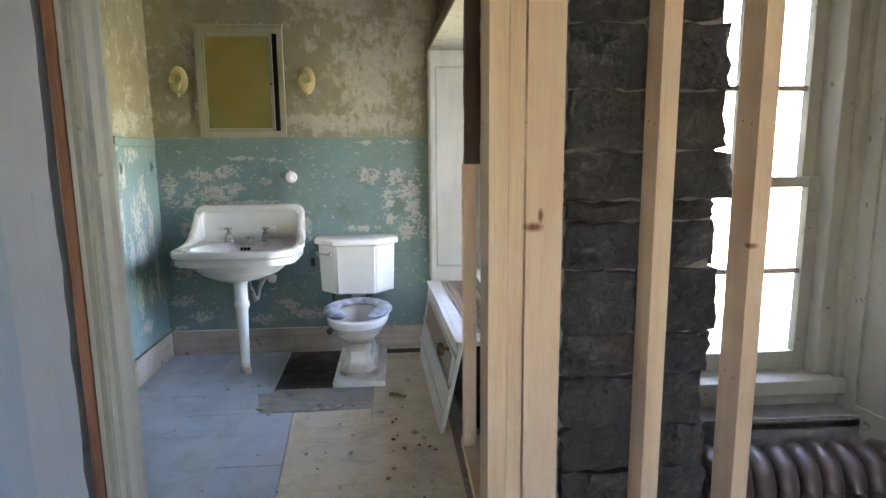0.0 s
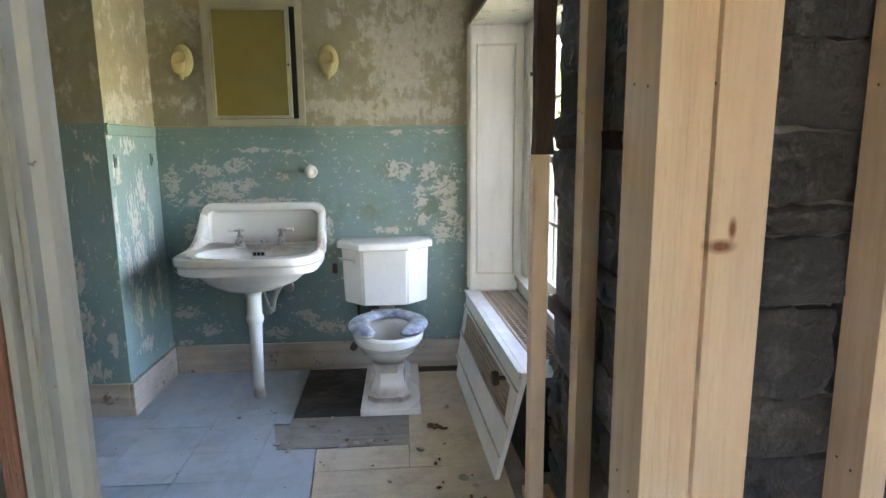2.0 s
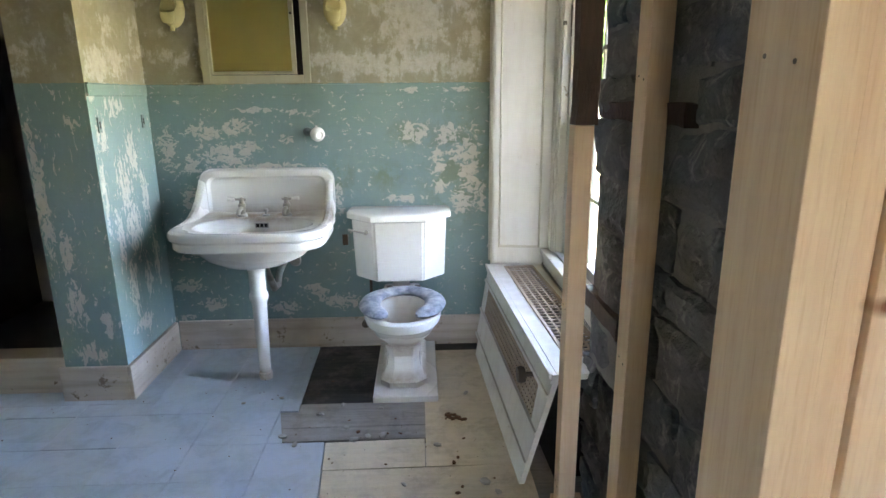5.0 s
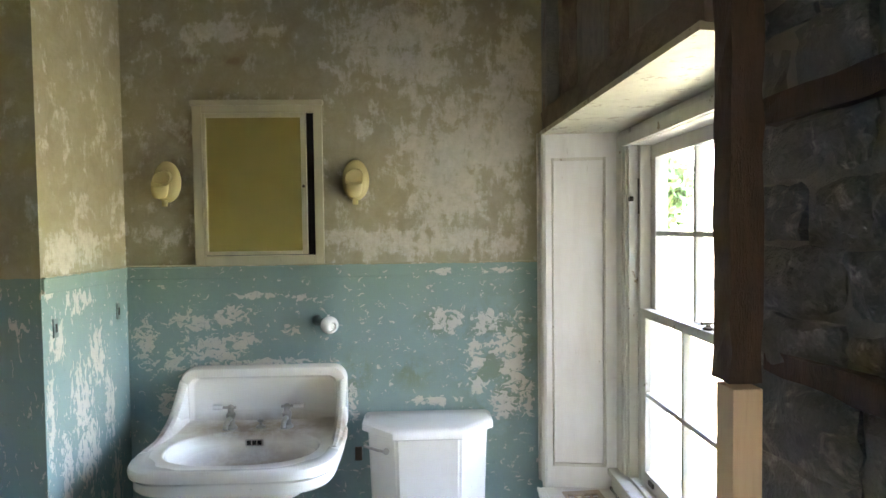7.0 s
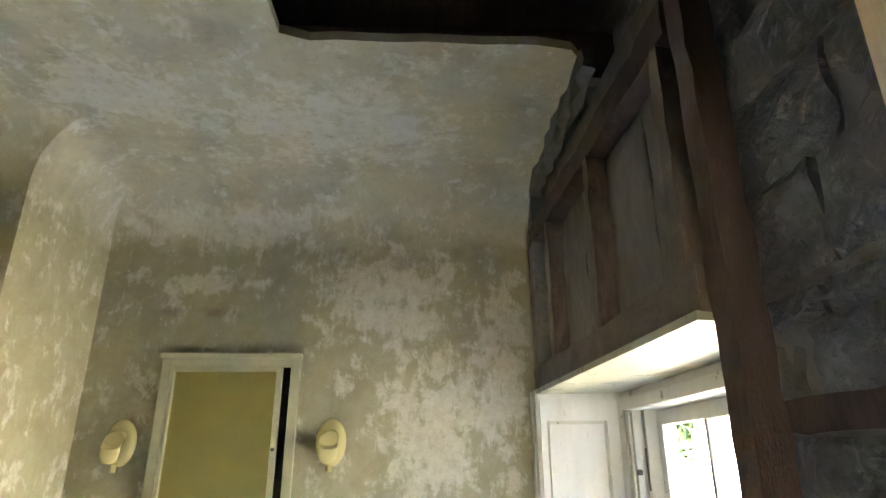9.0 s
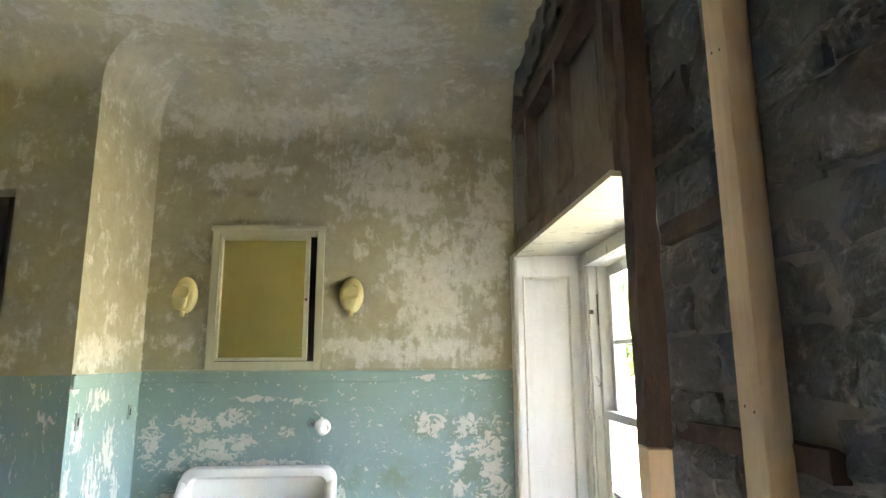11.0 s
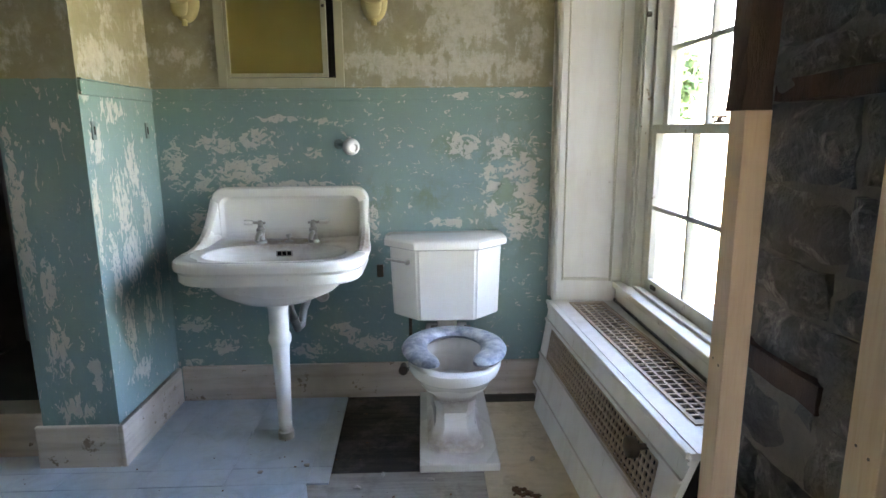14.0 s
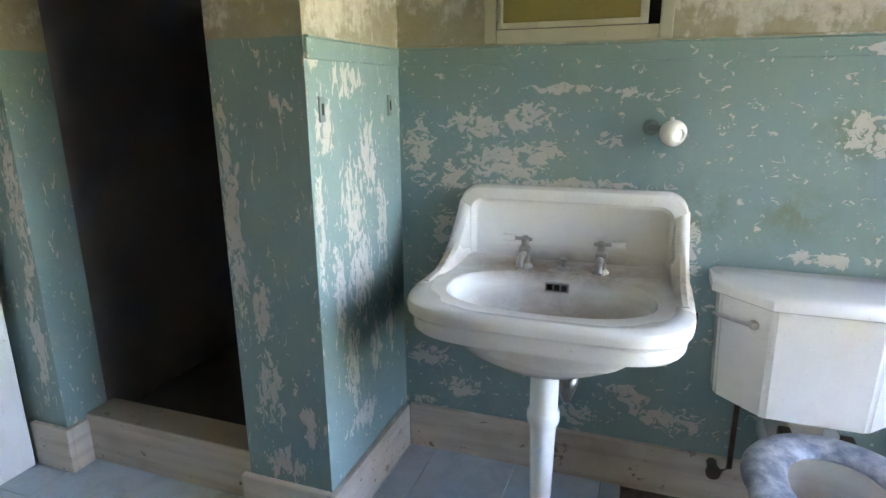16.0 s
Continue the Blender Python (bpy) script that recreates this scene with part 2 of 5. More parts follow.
def lino():
    n = Nodes("blue_linoleum", 0.42)
    col = n.mix(n.noise(2.5, 4), (0.38, 0.455, 0.52), (0.49, 0.555, 0.61))
    col = n.mix(n.math("MULTIPLY", n.random(), 0.4), col, (0.31, 0.37, 0.39))
    dust = n.ramp(n.noise(3, 7, 0.75), 0.4, 0.75, 0, 0.35)
    col = n.mix(dust, col, (0.54, 0.54, 0.50))
    col = n.mix(n.ramp(n.noise(7, 6, 0.7, distort=0.6), 0.46, 0.66, 0, 0.34), col, (0.20, 0.215, 0.225))
    col = n.mix(n.ramp(n.noise(1.3, 4, 0.6), 0.48, 0.68, 0, 0.30), col, (0.40, 0.385, 0.35))
    scuff = n.ramp(n.noise(1, 5, 0.7, n.scaled(40, 5, 5)), 0.6, 0.8, 0, 0.08)
    col = n.mix(scuff, col, (0.17, 0.18, 0.19))
    col = n.mix(n.ramp(n.noise(1, 4, 0.6, n.scaled(9, 2.2, 9)), 0.58, 0.7, 0, 0.22), col, (0.47, 0.48, 0.43))
    col = n.mix(n.ramp(n.noise(55, 4, 0.7), 0.70, 0.76, 0, 0.4), col, (0.14, 0.14, 0.14))
    return n.done(col, n.noise(35, 4), 0.12, 0.003, n.ramp(dust, 0, 0.5, 0.40, 0.52))


def boards(name, a, b, dirt, rough=0.75, along=(1.2, 14, 14), amount=0.6):
    n = Nodes(name, rough)
    g = n.noise(3, 5, 0.6, n.scaled(*along), 0.5)
    col = n.mix(n.ramp(g, 0.3, 0.7), a, b)
    col = n.mix(n.ramp(n.noise(4, 6, 0.7), 0.48, 0.72, 0, amount), col, dirt)
    col = n.mix(n.ramp(n.noise(24, 6, 0.75), 0.60, 0.72, 0, 0.35), col, dirt)
    col = n.mix(n.ramp(n.noise(9, 5, 0.7, distort=0.5), 0.52, 0.66, 0, 0.4), col, tuple(0.55 * c for c in a))
    return n.done(col, n.math("ADD", g, n.noise(50, 3)), 0.3, 0.003)


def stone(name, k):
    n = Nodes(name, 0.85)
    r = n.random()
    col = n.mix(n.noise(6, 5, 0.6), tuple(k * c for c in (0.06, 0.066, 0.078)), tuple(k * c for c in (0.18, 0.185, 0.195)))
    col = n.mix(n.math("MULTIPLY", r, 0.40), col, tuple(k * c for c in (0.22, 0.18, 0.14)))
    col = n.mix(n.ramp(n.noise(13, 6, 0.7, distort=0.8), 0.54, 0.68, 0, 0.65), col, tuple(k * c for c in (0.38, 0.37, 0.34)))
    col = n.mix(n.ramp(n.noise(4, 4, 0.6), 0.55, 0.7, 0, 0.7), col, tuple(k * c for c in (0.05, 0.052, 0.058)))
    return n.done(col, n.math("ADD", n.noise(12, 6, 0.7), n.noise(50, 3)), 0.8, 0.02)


def mortar():
    n = Nodes("lime_mortar", 0.9)
    col = n.mix(n.noise(8, 6, 0.7), (0.12, 0.12, 0.12), (0.30, 0.29, 0.265))
    return n.done(col, n.noise(25, 6, 0.7), 0.9, 0.02)


def plain(name, a, b, rough=0.6, metal=0.0, scale=12, bump=0.15):
    n = Nodes(name, rough, metal)
    return n.done(n.mix(n.noise(scale, 5, 0.6), a, b), n.noise(scale * 3, 3), bump, 0.003)


def glass():
    n = Nodes("window_glass", 0.03)
    n.b.inputs["Transmission Weight"].default_value = 1.0
    n.b.inputs["IOR"].default_value = 1.05
    return n.done((0.97, 0.98, 0.97), n.noise(6, 2), 0.02, 0.002)


M_WALL = peeling_wall()
M_TRIM = painted_wood("cream_trim_paint", (0.58, 0.55, 0.46), (0.69, 0.66, 0.57), (0.32, 0.255, 0.17), 0.62)
M_JAMB = painted_wood("white_panel_paint", (0.72, 0.70, 0.65), (0.81, 0.79, 0.75), (0.36, 0.285, 0.20), 0.66)
M_BASE = painted_wood("dusty_baseboard_paint", (0.52, 0.445, 0.365), (0.63, 0.555, 0.465), (0.25, 0.185, 0.13), 0.60, scale=(2, 2, 22), streak=0.6)
M_CABINET = painted_wood("cream_cabinet_paint", (0.38, 0.35, 0.225), (0.47, 0.435, 0.30), (0.26, 0.22, 0.13), 0.66)
M_CASING = painted_wood("grey_white_casing_paint", (0.30, 0.315, 0.275), (0.38, 0.39, 0.33), (0.16, 0.13, 0.10), 0.63)
# worn trim of the second window, darkened for its backlit shade
M_TRIM_SHADED = painted_wood("shaded_grey_trim_paint", (0.21, 0.205, 0.165), (0.31, 0.30, 0.25), (0.10, 0.08, 0.06), 0.62)
M_SOFFIT = painted_wood("yellowed_soffit_paint", (0.46, 0.43, 0.30), (0.58, 0.54, 0.40), (0.33, 0.28, 0.18), 0.56, streak=0.4)
M_OLIVE = plain("olive_plaster", (0.26, 0.23, 0.125), (0.34, 0.30, 0.165), 0.7, 0.0, 5)
M_BOARD = painted_wood("grey_blue_board_paint", (0.30, 0.345, 0.40), (0.37, 0.41, 0.46), (0.20, 0.19, 0.18), 0.68)
M_BLUE_WALL = painted_wood("blue_grey_wall_paint", (0.20, 0.28, 0.36), (0.28, 0.36, 0.44), (0.45, 0.45, 0.42), 0.64)
M_PINE = raw_wood("new_pine", (0.72, 0.50, 0.32), (0.82, 0.64, 0.44), (0.56, 0.32, 0.17))
M_OLD = raw_wood("old_dark_timber", (0.036, 0.021, 0.017), (0.095, 0.055, 0.040), (0.014, 0.010, 0.008), (16, 16, 3))
M_MIDWOOD = raw_wood("brown_worn_timber", (0.10, 0.066, 0.05), (0.20, 0.15, 0.115), (0.035, 0.022, 0.016), (14, 3, 4))
M_GREYWOOD = raw_wood("weathered_grey_board", (0.11, 0.090, 0.075), (0.24, 0.205, 0.17), (0.05, 0.04, 0.033), (9, 9, 3), 0.85)
M_RED = raw_wood("red_brown_bare_wood", (0.16, 0.07, 0.04), (0.24, 0.11, 0.065), (0.07, 0.03, 0.02))
M_PORCELAIN = porcelain()
M_LINO = lino()
M_TAN = boards("tan_underlay_board", (0.60, 0.50, 0.36), (0.68, 0.58, 0.43), (0.34, 0.26, 0.18), 0.6)
M_DARK = boards("dark_stained_boards", (0.012, 0.0095, 0.0085), (0.05, 0.041, 0.034), (0.27, 0.24, 0.21), amount=0.5)
M_GREYBOARD = boards("grey_worn_boards", (0.20, 0.18, 0.155), (0.32, 0.29, 0.25), (0.40, 0.37, 0.33))
# one stone twice: the dark blocks also carry the room end's dimmer light
M_STONE, M_BLOCK, M_MORTAR = stone("rubble_stone", 1.1), stone("shaded_block_stone", 0.36), mortar()
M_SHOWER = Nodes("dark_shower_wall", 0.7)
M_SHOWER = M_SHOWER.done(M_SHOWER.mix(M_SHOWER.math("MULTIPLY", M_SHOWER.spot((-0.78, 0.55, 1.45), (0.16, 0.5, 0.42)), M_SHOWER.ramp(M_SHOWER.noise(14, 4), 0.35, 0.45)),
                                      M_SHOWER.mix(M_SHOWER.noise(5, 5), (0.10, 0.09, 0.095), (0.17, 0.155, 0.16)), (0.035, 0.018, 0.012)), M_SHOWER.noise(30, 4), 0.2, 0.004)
M_SEAT = Nodes("worn_seat_paint", 0.4)
M_SEAT = M_SEAT.done(M_SEAT.mix(M_SEAT.ramp(M_SEAT.noise(16, 6, 0.7), 0.42, 0.66), (0.145, 0.175, 0.22), (0.47, 0.48, 0.50)), M_SEAT.noise(30, 4), 0.3, 0.003)
M_SCONCE = plain("yellowed_porcelain", (0.47, 0.39, 0.17), (0.57, 0.49, 0.25), 0.25, 0.0, 9, 0.05)
M_CHROME = plain("tarnished_chrome", (0.32, 0.30, 0.27), (0.55, 0.53, 0.50), 0.3, 1.0, 30)
M_IRON = plain("rusty_silver_iron", (0.045, 0.032, 0.027), (0.12, 0.09, 0.078), 0.42, 0.3, 14, 0.3)
# near-black colour that paints the shade in hollows and slots
M_BLACK = plain("black_shade", (0.006, 0.006, 0.006), (0.014, 0.012, 0.011), 0.8)
M_BRASS = plain("dull_brown_metal", (0.07, 0.055, 0.04), (0.14, 0.11, 0.08), 0.5, 0.6, 30)
M_TEAL_METAL = plain("paint_smeared_metal", (0.12, 0.17, 0.16), (0.21, 0.265, 0.245), 0.6, 0.0, 60)
M_GRILLE = plain("brown_stained_grille", (0.30, 0.21, 0.14), (0.46, 0.36, 0.27), 0.6, 0.0, 25)
M_MIRROR = Nodes("aged_mirror", 0.06, 1.0)
M_MIRROR = M_MIRROR.done(M_MIRROR.mix(M_MIRROR.ramp(M_MIRROR.noise(5, 5), 0.5, 0.8, 0, 0.2), (0.80, 0.79, 0.50), (0.66, 0.65, 0.40)))
M_GLASS = glass()
M_RUBBLE = plain("plaster_crumbs", (0.28, 0.25, 0.21), (0.5, 0.47, 0.42), 0.9, 0.0, 40)
M_LEAF_LITTER = plain("rust_brown_scrap", (0.10, 0.05, 0.025), (0.20, 0.10, 0.05), 0.9, 0.0, 40)
# lawn paler than grass, to throw more sunlight up through the windows
M_GRASS = plain("pale_bounce_ground", (0.28, 0.30, 0.17), (0.42, 0.41, 0.30), 0.9, 0.0, 0.8)
M_LEAVES = plain("tree_leaves", (0.05, 0.10, 0.02), (0.11, 0.18, 0.05), 0.7, 0.0, 3)
M_BARK = plain("tree_bark", (0.08, 0.06, 0.045), (0.15, 0.12, 0.09), 0.9, 0.0, 8)


# ---- mesh helpers ----
def box(bm, x0, x1, y0, y1, z0, z1, bevel=0.0):
    vs = bmesh.ops.create_cube(bm, size=1.0)["verts"]
    for v in vs:
        v.co = Vector((x0 + (v.co.x + 0.5) * (x1 - x0), y0 + (v.co.y + 0.5) * (y1 - y0), z0 + (v.co.z + 0.5) * (z1 - z0)))
    if bevel:
        es = list({e for v in vs for e in v.link_edges})
        bmesh.ops.bevel(bm, geom=es, offset=bevel, segments=2, affect="EDGES", profile=0.6)
    return vs


def one_box(*args, bevel=0.0):
    bm = bmesh.new()
    box(bm, *args, bevel=bevel)
    return bm


def prism(bm, pts, lo, hi, axis="z"):
    """A polygon pushed along an axis: z takes (x, y) points, x takes (y, z), y takes (x, z)."""
    def at(p, d):
        return {"z": (p[0], p[1], d), "x": (d, p[0], p[1]), "y": (p[0], d, p[1])}[axis]
    a = [bm.verts.new(at(p, lo)) for p in pts]
    b = [bm.verts.new(at(p, hi)) for p in pts]
    bm.faces.new(a)
    bm.faces.new(b)
    for i in range(len(pts)):
        j = (i + 1) % len(pts)
        bm.faces.new((a[i], a[j], b[j], b[i]))


def loft(bm, rings, close_lo=True, close_hi=True, loop=True):
    rows = [[bm.verts.new(p) for p in r] for r in rings]
    n = len(rows[0])
    for r, s in zip(rows, rows[1:]):
        for i in range(n if loop else n - 1):
            j = (i + 1) % n
            bm.faces.new((r[i], r[j], s[j], s[i]))
    if close_lo:
        bm.faces.new(rows[0])
    if close_hi:
        bm.faces.new(rows[-1])


def oval(cx, hw, y0, y1, z, power=2.0, n=48, side=None):
    out = []
    for i in range(n):
        a = 2 * math.pi * i / n
        c, s = math.cos(a), math.sin(a)
        px = math.copysign(abs(c) ** (2 / power), c)
        py = math.copysign(abs(s) ** (2 / power), s)
        out.append((cx + hw * px, (y0 + y1) / 2 + (y1 - y0) / 2 * py, z))
    return out


def turned(bm, profile, centre, n=24, axis="z"):
    """A lathe: profile of (radius, height) about an axis through the centre."""
    cx, cy, cz = centre
    rings = []
    for r, h in profile:
        ring = []
        for i in range(n):
            a = 2 * math.pi * i / n
            c, s = r * math.cos(a), r * math.sin(a)
            ring.append({"z": (cx + c, cy + s, cz + h), "y": (cx + c, cy + h, cz + s), "x": (cx + h, cy + c, cz + s)}[axis])
        rings.append(ring)
    loft(bm, rings)


def tube(bm, pts, r, n=10):
    rings = []
    for k, p in enumerate(pts):
        d = (Vector(pts[min(k + 1, len(pts) - 1)]) - Vector(pts[max(k - 1, 0)])).normalized()
        u = d.orthogonal().normalized() if abs(d.z) > 0.95 else d.cross(Vector((0, 0, 1))).normalized()
        w = d.cross(u)
        rings.append([tuple(Vector(p) + r * (u * math.cos(2 * math.pi * i / n) + w * math.sin(2 * math.pi * i / n))) for i in range(n)])
    loft(bm, rings)


def part(name, bm, material, parent=None, label="", smooth=False, recalc=True):
    if recalc:
        bmesh.ops.recalc_face_normals(bm, faces=bm.faces)
    me = bpy.data.meshes.new(name)
    bm.to_mesh(me)
    bm.free()
    me.materials.append(material)
    if smooth:
        me.polygons.foreach_set("use_smooth", [True] * len(me.polygons))
        me.set_sharp_from_angle(angle=radians(38))
    ob = new(name, me)
    if parent is not None:
        ob.parent = parent
        ob.matrix_parent_inverse = parent.matrix_world.inverted()
    if label:
        ob["label"] = label
    return ob


def holder(name, x, y, z, label, category, group="", kind=""):
    ob = new(name)
    ob.empty_display_size = 0.1
    ob.location = (x, y, z)
    ob.matrix_world = Matrix.Translation((x, y, z))
    return tagged(ob, label, category, group, kind)


def structure(name, bm, material, label="", smooth=False):
    return tagged(part(name, bm, material, smooth=smooth), label or name.replace("_", " "), name.split("_")[0], kind="structure")


# ---- structure: bathroom ----
CEIL = 2.9
# north wall, with its cove
def cove(y_wall, into, z_top, r, steps=10):
    return [(y_wall + into * r * (1 - math.cos(a)), z_top - r + r * math.sin(a)) for a in [math.pi / 2 * i / steps for i in range(steps + 1)]]


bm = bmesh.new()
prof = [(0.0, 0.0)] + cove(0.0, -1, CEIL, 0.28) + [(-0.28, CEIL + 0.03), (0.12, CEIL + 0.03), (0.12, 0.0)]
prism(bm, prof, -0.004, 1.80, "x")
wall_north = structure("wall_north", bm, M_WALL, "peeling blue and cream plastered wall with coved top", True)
# pier, between the recess and the basin
bm = bmesh.new()
box(bm, -0.29, 0.0, -0.57, 0.10, 0, 2.66)
wall_pier = structure("wall_pier", bm, M_WALL, "plastered pier with flaking blue dado", True)
structure("wall_over_recess", one_box(-1.08, -0.29, -0.57, -0.45, 2.19, 2.66), M_WALL, "plaster wall over a dark recess")
structure("wall_northwest", one_box(-1.60, -1.08, -0.57, -0.40, 0, 2.66), M_WALL, "flaking blue and cream plaster wall")
bm = bmesh.new()
rings = []
for i in range(13):
    a = math.pi / 2 * i / 12
    f, z = 1 - math.cos(a), CEIL - 0.24 + 0.24 * math.sin(a)
    rings.append([(-1.6, -0.57 - 0.07 * f, z), (0.24 * f, -0.57 - 0.07 * f, z), (0.24 * f, 0.10, z), (-1.6, 0.10, z)])
rings.append([(x, y, CEIL + 0.03) for x, y, z in rings[-1]])
loft(bm, rings)
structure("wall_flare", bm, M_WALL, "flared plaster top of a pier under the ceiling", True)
bm = bmesh.new()
box(bm, -1.72, -1.60, -2.66, -0.40, 0, CEIL)
structure("wall_west", bm, M_WALL, "flaking blue and cream plaster wall")
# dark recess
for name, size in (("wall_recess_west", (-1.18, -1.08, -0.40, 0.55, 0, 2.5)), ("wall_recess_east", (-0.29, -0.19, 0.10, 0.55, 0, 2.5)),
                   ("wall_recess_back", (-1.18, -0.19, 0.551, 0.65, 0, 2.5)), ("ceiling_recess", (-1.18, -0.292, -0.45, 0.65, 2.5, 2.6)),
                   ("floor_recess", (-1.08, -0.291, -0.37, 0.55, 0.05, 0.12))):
    structure(name, one_box(*size), M_SHOWER, "dark grey lining of a shower recess with a rusty patch")
bm = one_box(-1.08, -0.29, -0.50, -0.37, 0, 0.19, bevel=0.008)
structure("trim_recess_curb", bm, M_BASE, "dirty white curb across a shower recess")
# dado cap
bm = bmesh.new()
box(bm, 0.0, 1.79, -0.011, 0.0, 1.408, 1.458, bevel=0.003)
box(bm, 0.0, 1.79, -0.018, 0.0, 1.458, 1.468, bevel=0.003)
box(bm, 0.0, 0.011, -0.568, -0.012, 1.408, 1.458, bevel=0.003)
box(bm, 0.0, 0.016, -0.568, -0.019, 1.458, 1.466, bevel=0.003)
structure("trim_dado_cap", bm, M_WALL, "narrow raised band along the top of the dado")
# baseboards
bm = bmesh.new()
box(bm, 0.022, 1.78, -0.022, -0.001, 0, 0.175, bevel=0.005)
structure("baseboard_north", bm, M_BASE, "dirty cream wooden baseboard")
bm = bmesh.new()
box(bm, 0.001, 0.022, -0.592, -0.023, 0, 0.175, bevel=0.005)
box(bm, -0.312, 0.0, -0.592, -0.571, 0, 0.175, bevel=0.005)
structure("baseboard_pier", bm, M_BASE, "dirty cream wooden baseboard round a pier")
bm = bmesh.new()
box(bm, -1.24, -1.058, -0.592, -0.571, 0, 0.175, bevel=0.005)
box(bm, -1.079, -1.058, -0.57, -0.502, 0, 0.175, bevel=0.005)
structure("baseboard_northwest", bm, M_BASE, "dirty cream wooden baseboard")
# partition with the doorway
bm = bmesh.new()
box(bm, -1.60, 0.893, -2.80, -2.64, 0, CEIL)
box(bm, 0.893, 1.77, -2.78, -2.64, 2.12, CEIL)
structure("wall_partition", bm, M_OLIVE, "olive plastered partition wall beside a doorway")
bm = one_box(-2.4, 0.806, -2.83, -2.802, 0, CEIL)
structure("wall_room_facing", bm, M_BLUE_WALL, "blue painted wall beside a doorway")

# floors
bm = one_box(-2.6, 5.0, -6.8, 0.7, -0.20, -0.03)
structure("floor", bm, M_GREYBOARD, "worn board subfloor")
bm = one_box(-2.4, 4.9, -6.6, -2.62, -0.03, -0.002)
structure("floor_room", bm, M_GREYBOARD, "worn dusty board floor")
# ceiling of the bathroom with its broken hole
bm = bmesh.new()
edge = [(1.795, -0.27)]
for i in range(1, 9):
    edge.append((1.818 + 0.03 * random.random() - 0.015, -0.27 - 0.078 * i))
edge += [(1.806, -0.955), (1.765, -1.005)]
for i in range(1, 10):
    edge.append((1.74 - 0.082 * i, -1.03 + 0.012 * random.random()))
prism(bm, [(-1.6, -0.27)] + edge + [(0.92, -1.05), (0.90, -2.64), (-1.6, -2.64)], CEIL, CEIL + 0.03)
box(bm, -1.6, -0.285, -0.57, -0.27, CEIL, CEIL + 0.03)
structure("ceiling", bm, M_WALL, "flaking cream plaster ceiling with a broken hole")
bm = bmesh.new()
box(bm, -2.4, 5.0, -6.8, -2.80, CEIL, CEIL + 0.1)
structure("ceiling_room", bm, M_WALL, "stained plaster ceiling")
bm = bmesh.new()
for i in range(5):
    box(bm, -1.6, 2.4, -2.5 + 0.42 * i, -2.45 + 0.42 * i, CEIL + 0.04, CEIL + 0.22)
# added cap and sides over the joists keep sky light from leaking in
box(bm, -1.7, 2.5, -2.8, 0.2, CEIL + 0.22, CEIL + 0.26)
box(bm, -1.72, 2.5, 0.12, 0.2, CEIL - 0.1, CEIL + 0.26)
box(bm, -1.78, -1.72, -2.8, 0.2, CEIL - 0.1, CEIL + 0.26)
box(bm, -1.7, 2.5, -2.88, -2.80, CEIL + 0.101, CEIL + 0.26)
structure("ceiling_joists", bm, M_MIDWOOD, "dark floor joists above a hole in the ceiling, with an added cap against sky light")

# ---- outer walls ----
bm = bmesh.new()
box(bm, 1.80, 2.28, -0.10, 0.12, 0, 3.2)           # beside the window
box(bm, 2.05, 2.45, -1.53, -0.10, 0, 0.52)         # below it
box(bm, 1.966, 2.45, -1.36, -0.10, 2.05, 3.2)       # above it
box(bm, 1.966, 2.41, -2.470, -1.36, 0, 3.2)
structure("wall_east", bm, M_MORTAR, "thick rubble masonry outer wall")
bm = bmesh.new()
box(bm, 3.10, 5.0, -2.50, -2.05, 0, 3.2)
box(bm, 2.40, 3.10, -2.50, -2.05, 0, 0.12)
box(bm, 2.40, 3.10, -2.30, -2.05, 0.12, 0.50)
box(bm, 2.40, 3.10, -2.50, -2.05, 2.1, 3.2)
structure("wall_room_north", bm, M_MORTAR, "masonry outer wall of the room")
bm = bmesh.new()
box(bm, 4.9, 5.0, -6.7, -2.5, 0, CEIL)
box(bm, -2.5, -2.4, -6.7, -2.8, 0, CEIL)
# unseen rear wall, its opening sized for the room's fill light
box(bm, -2.5, 0.75, -6.7, -6.6, 0, CEIL)
box(bm, 1.4, 5.0, -6.7, -6.6, 0, CEIL)
box(bm, 0.75, 1.4, -6.7, -6.6, 0, 0.9)
box(bm, 0.75, 1.4, -6.7, -6.6, 1.9, CEIL)
structure("wall_room_outer", bm, M_BLUE_WALL, "plain painted walls of the room")

# ---- door frame on the camera's side ----
casing = holder("door_casing", 1.0, -2.8, 0, "grey-white moulded door casing with chipped paint", "door casing", kind="structure")
bm = bmesh.new()
left, right = [], []
for i in range(36):
    z = 2.12 * i / 35
    left.append((0.808 + 0.004 * random.random(), z))
    right.append((0.911 - 0.006 * random.random() - (0.026 if i in (6, 30, 31) else 0), z))
prism(bm, left + right[::-1], -2.838, -2.801, "y")
part("casing_board", bm, M_BOARD, casing, "flat grey-blue board with a broken edge")
part("bare_strip", one_box(0.916, 0.938, -2.826, -2.79, 0, 2.12, bevel=0.003), M_RED, casing, "bare red-brown wood strip")
bm = bmesh.new()
prism(bm, [(0.939 + 0.79 * (x - 0.967), y) for x, y in (
    (0.967, -2.79), (0.967, -2.822), (0.975, -2.832), (0.986, -2.832), (0.992, -2.820), (1.000, -2.816), (1.008, -2.824),
    (1.018, -2.826), (1.023, -2.812), (1.040, -2.808), (1.050, -2.800), (1.052, -2.79))], 0, 2.12)
part("moulding", bm, M_CASING, casing, "grey-green moulded casing")
part("jamb_lining", one_box(0.893, 0.9155, -2.79, -2.64, 0, 2.12, bevel=0.003), M_CASING, casing)


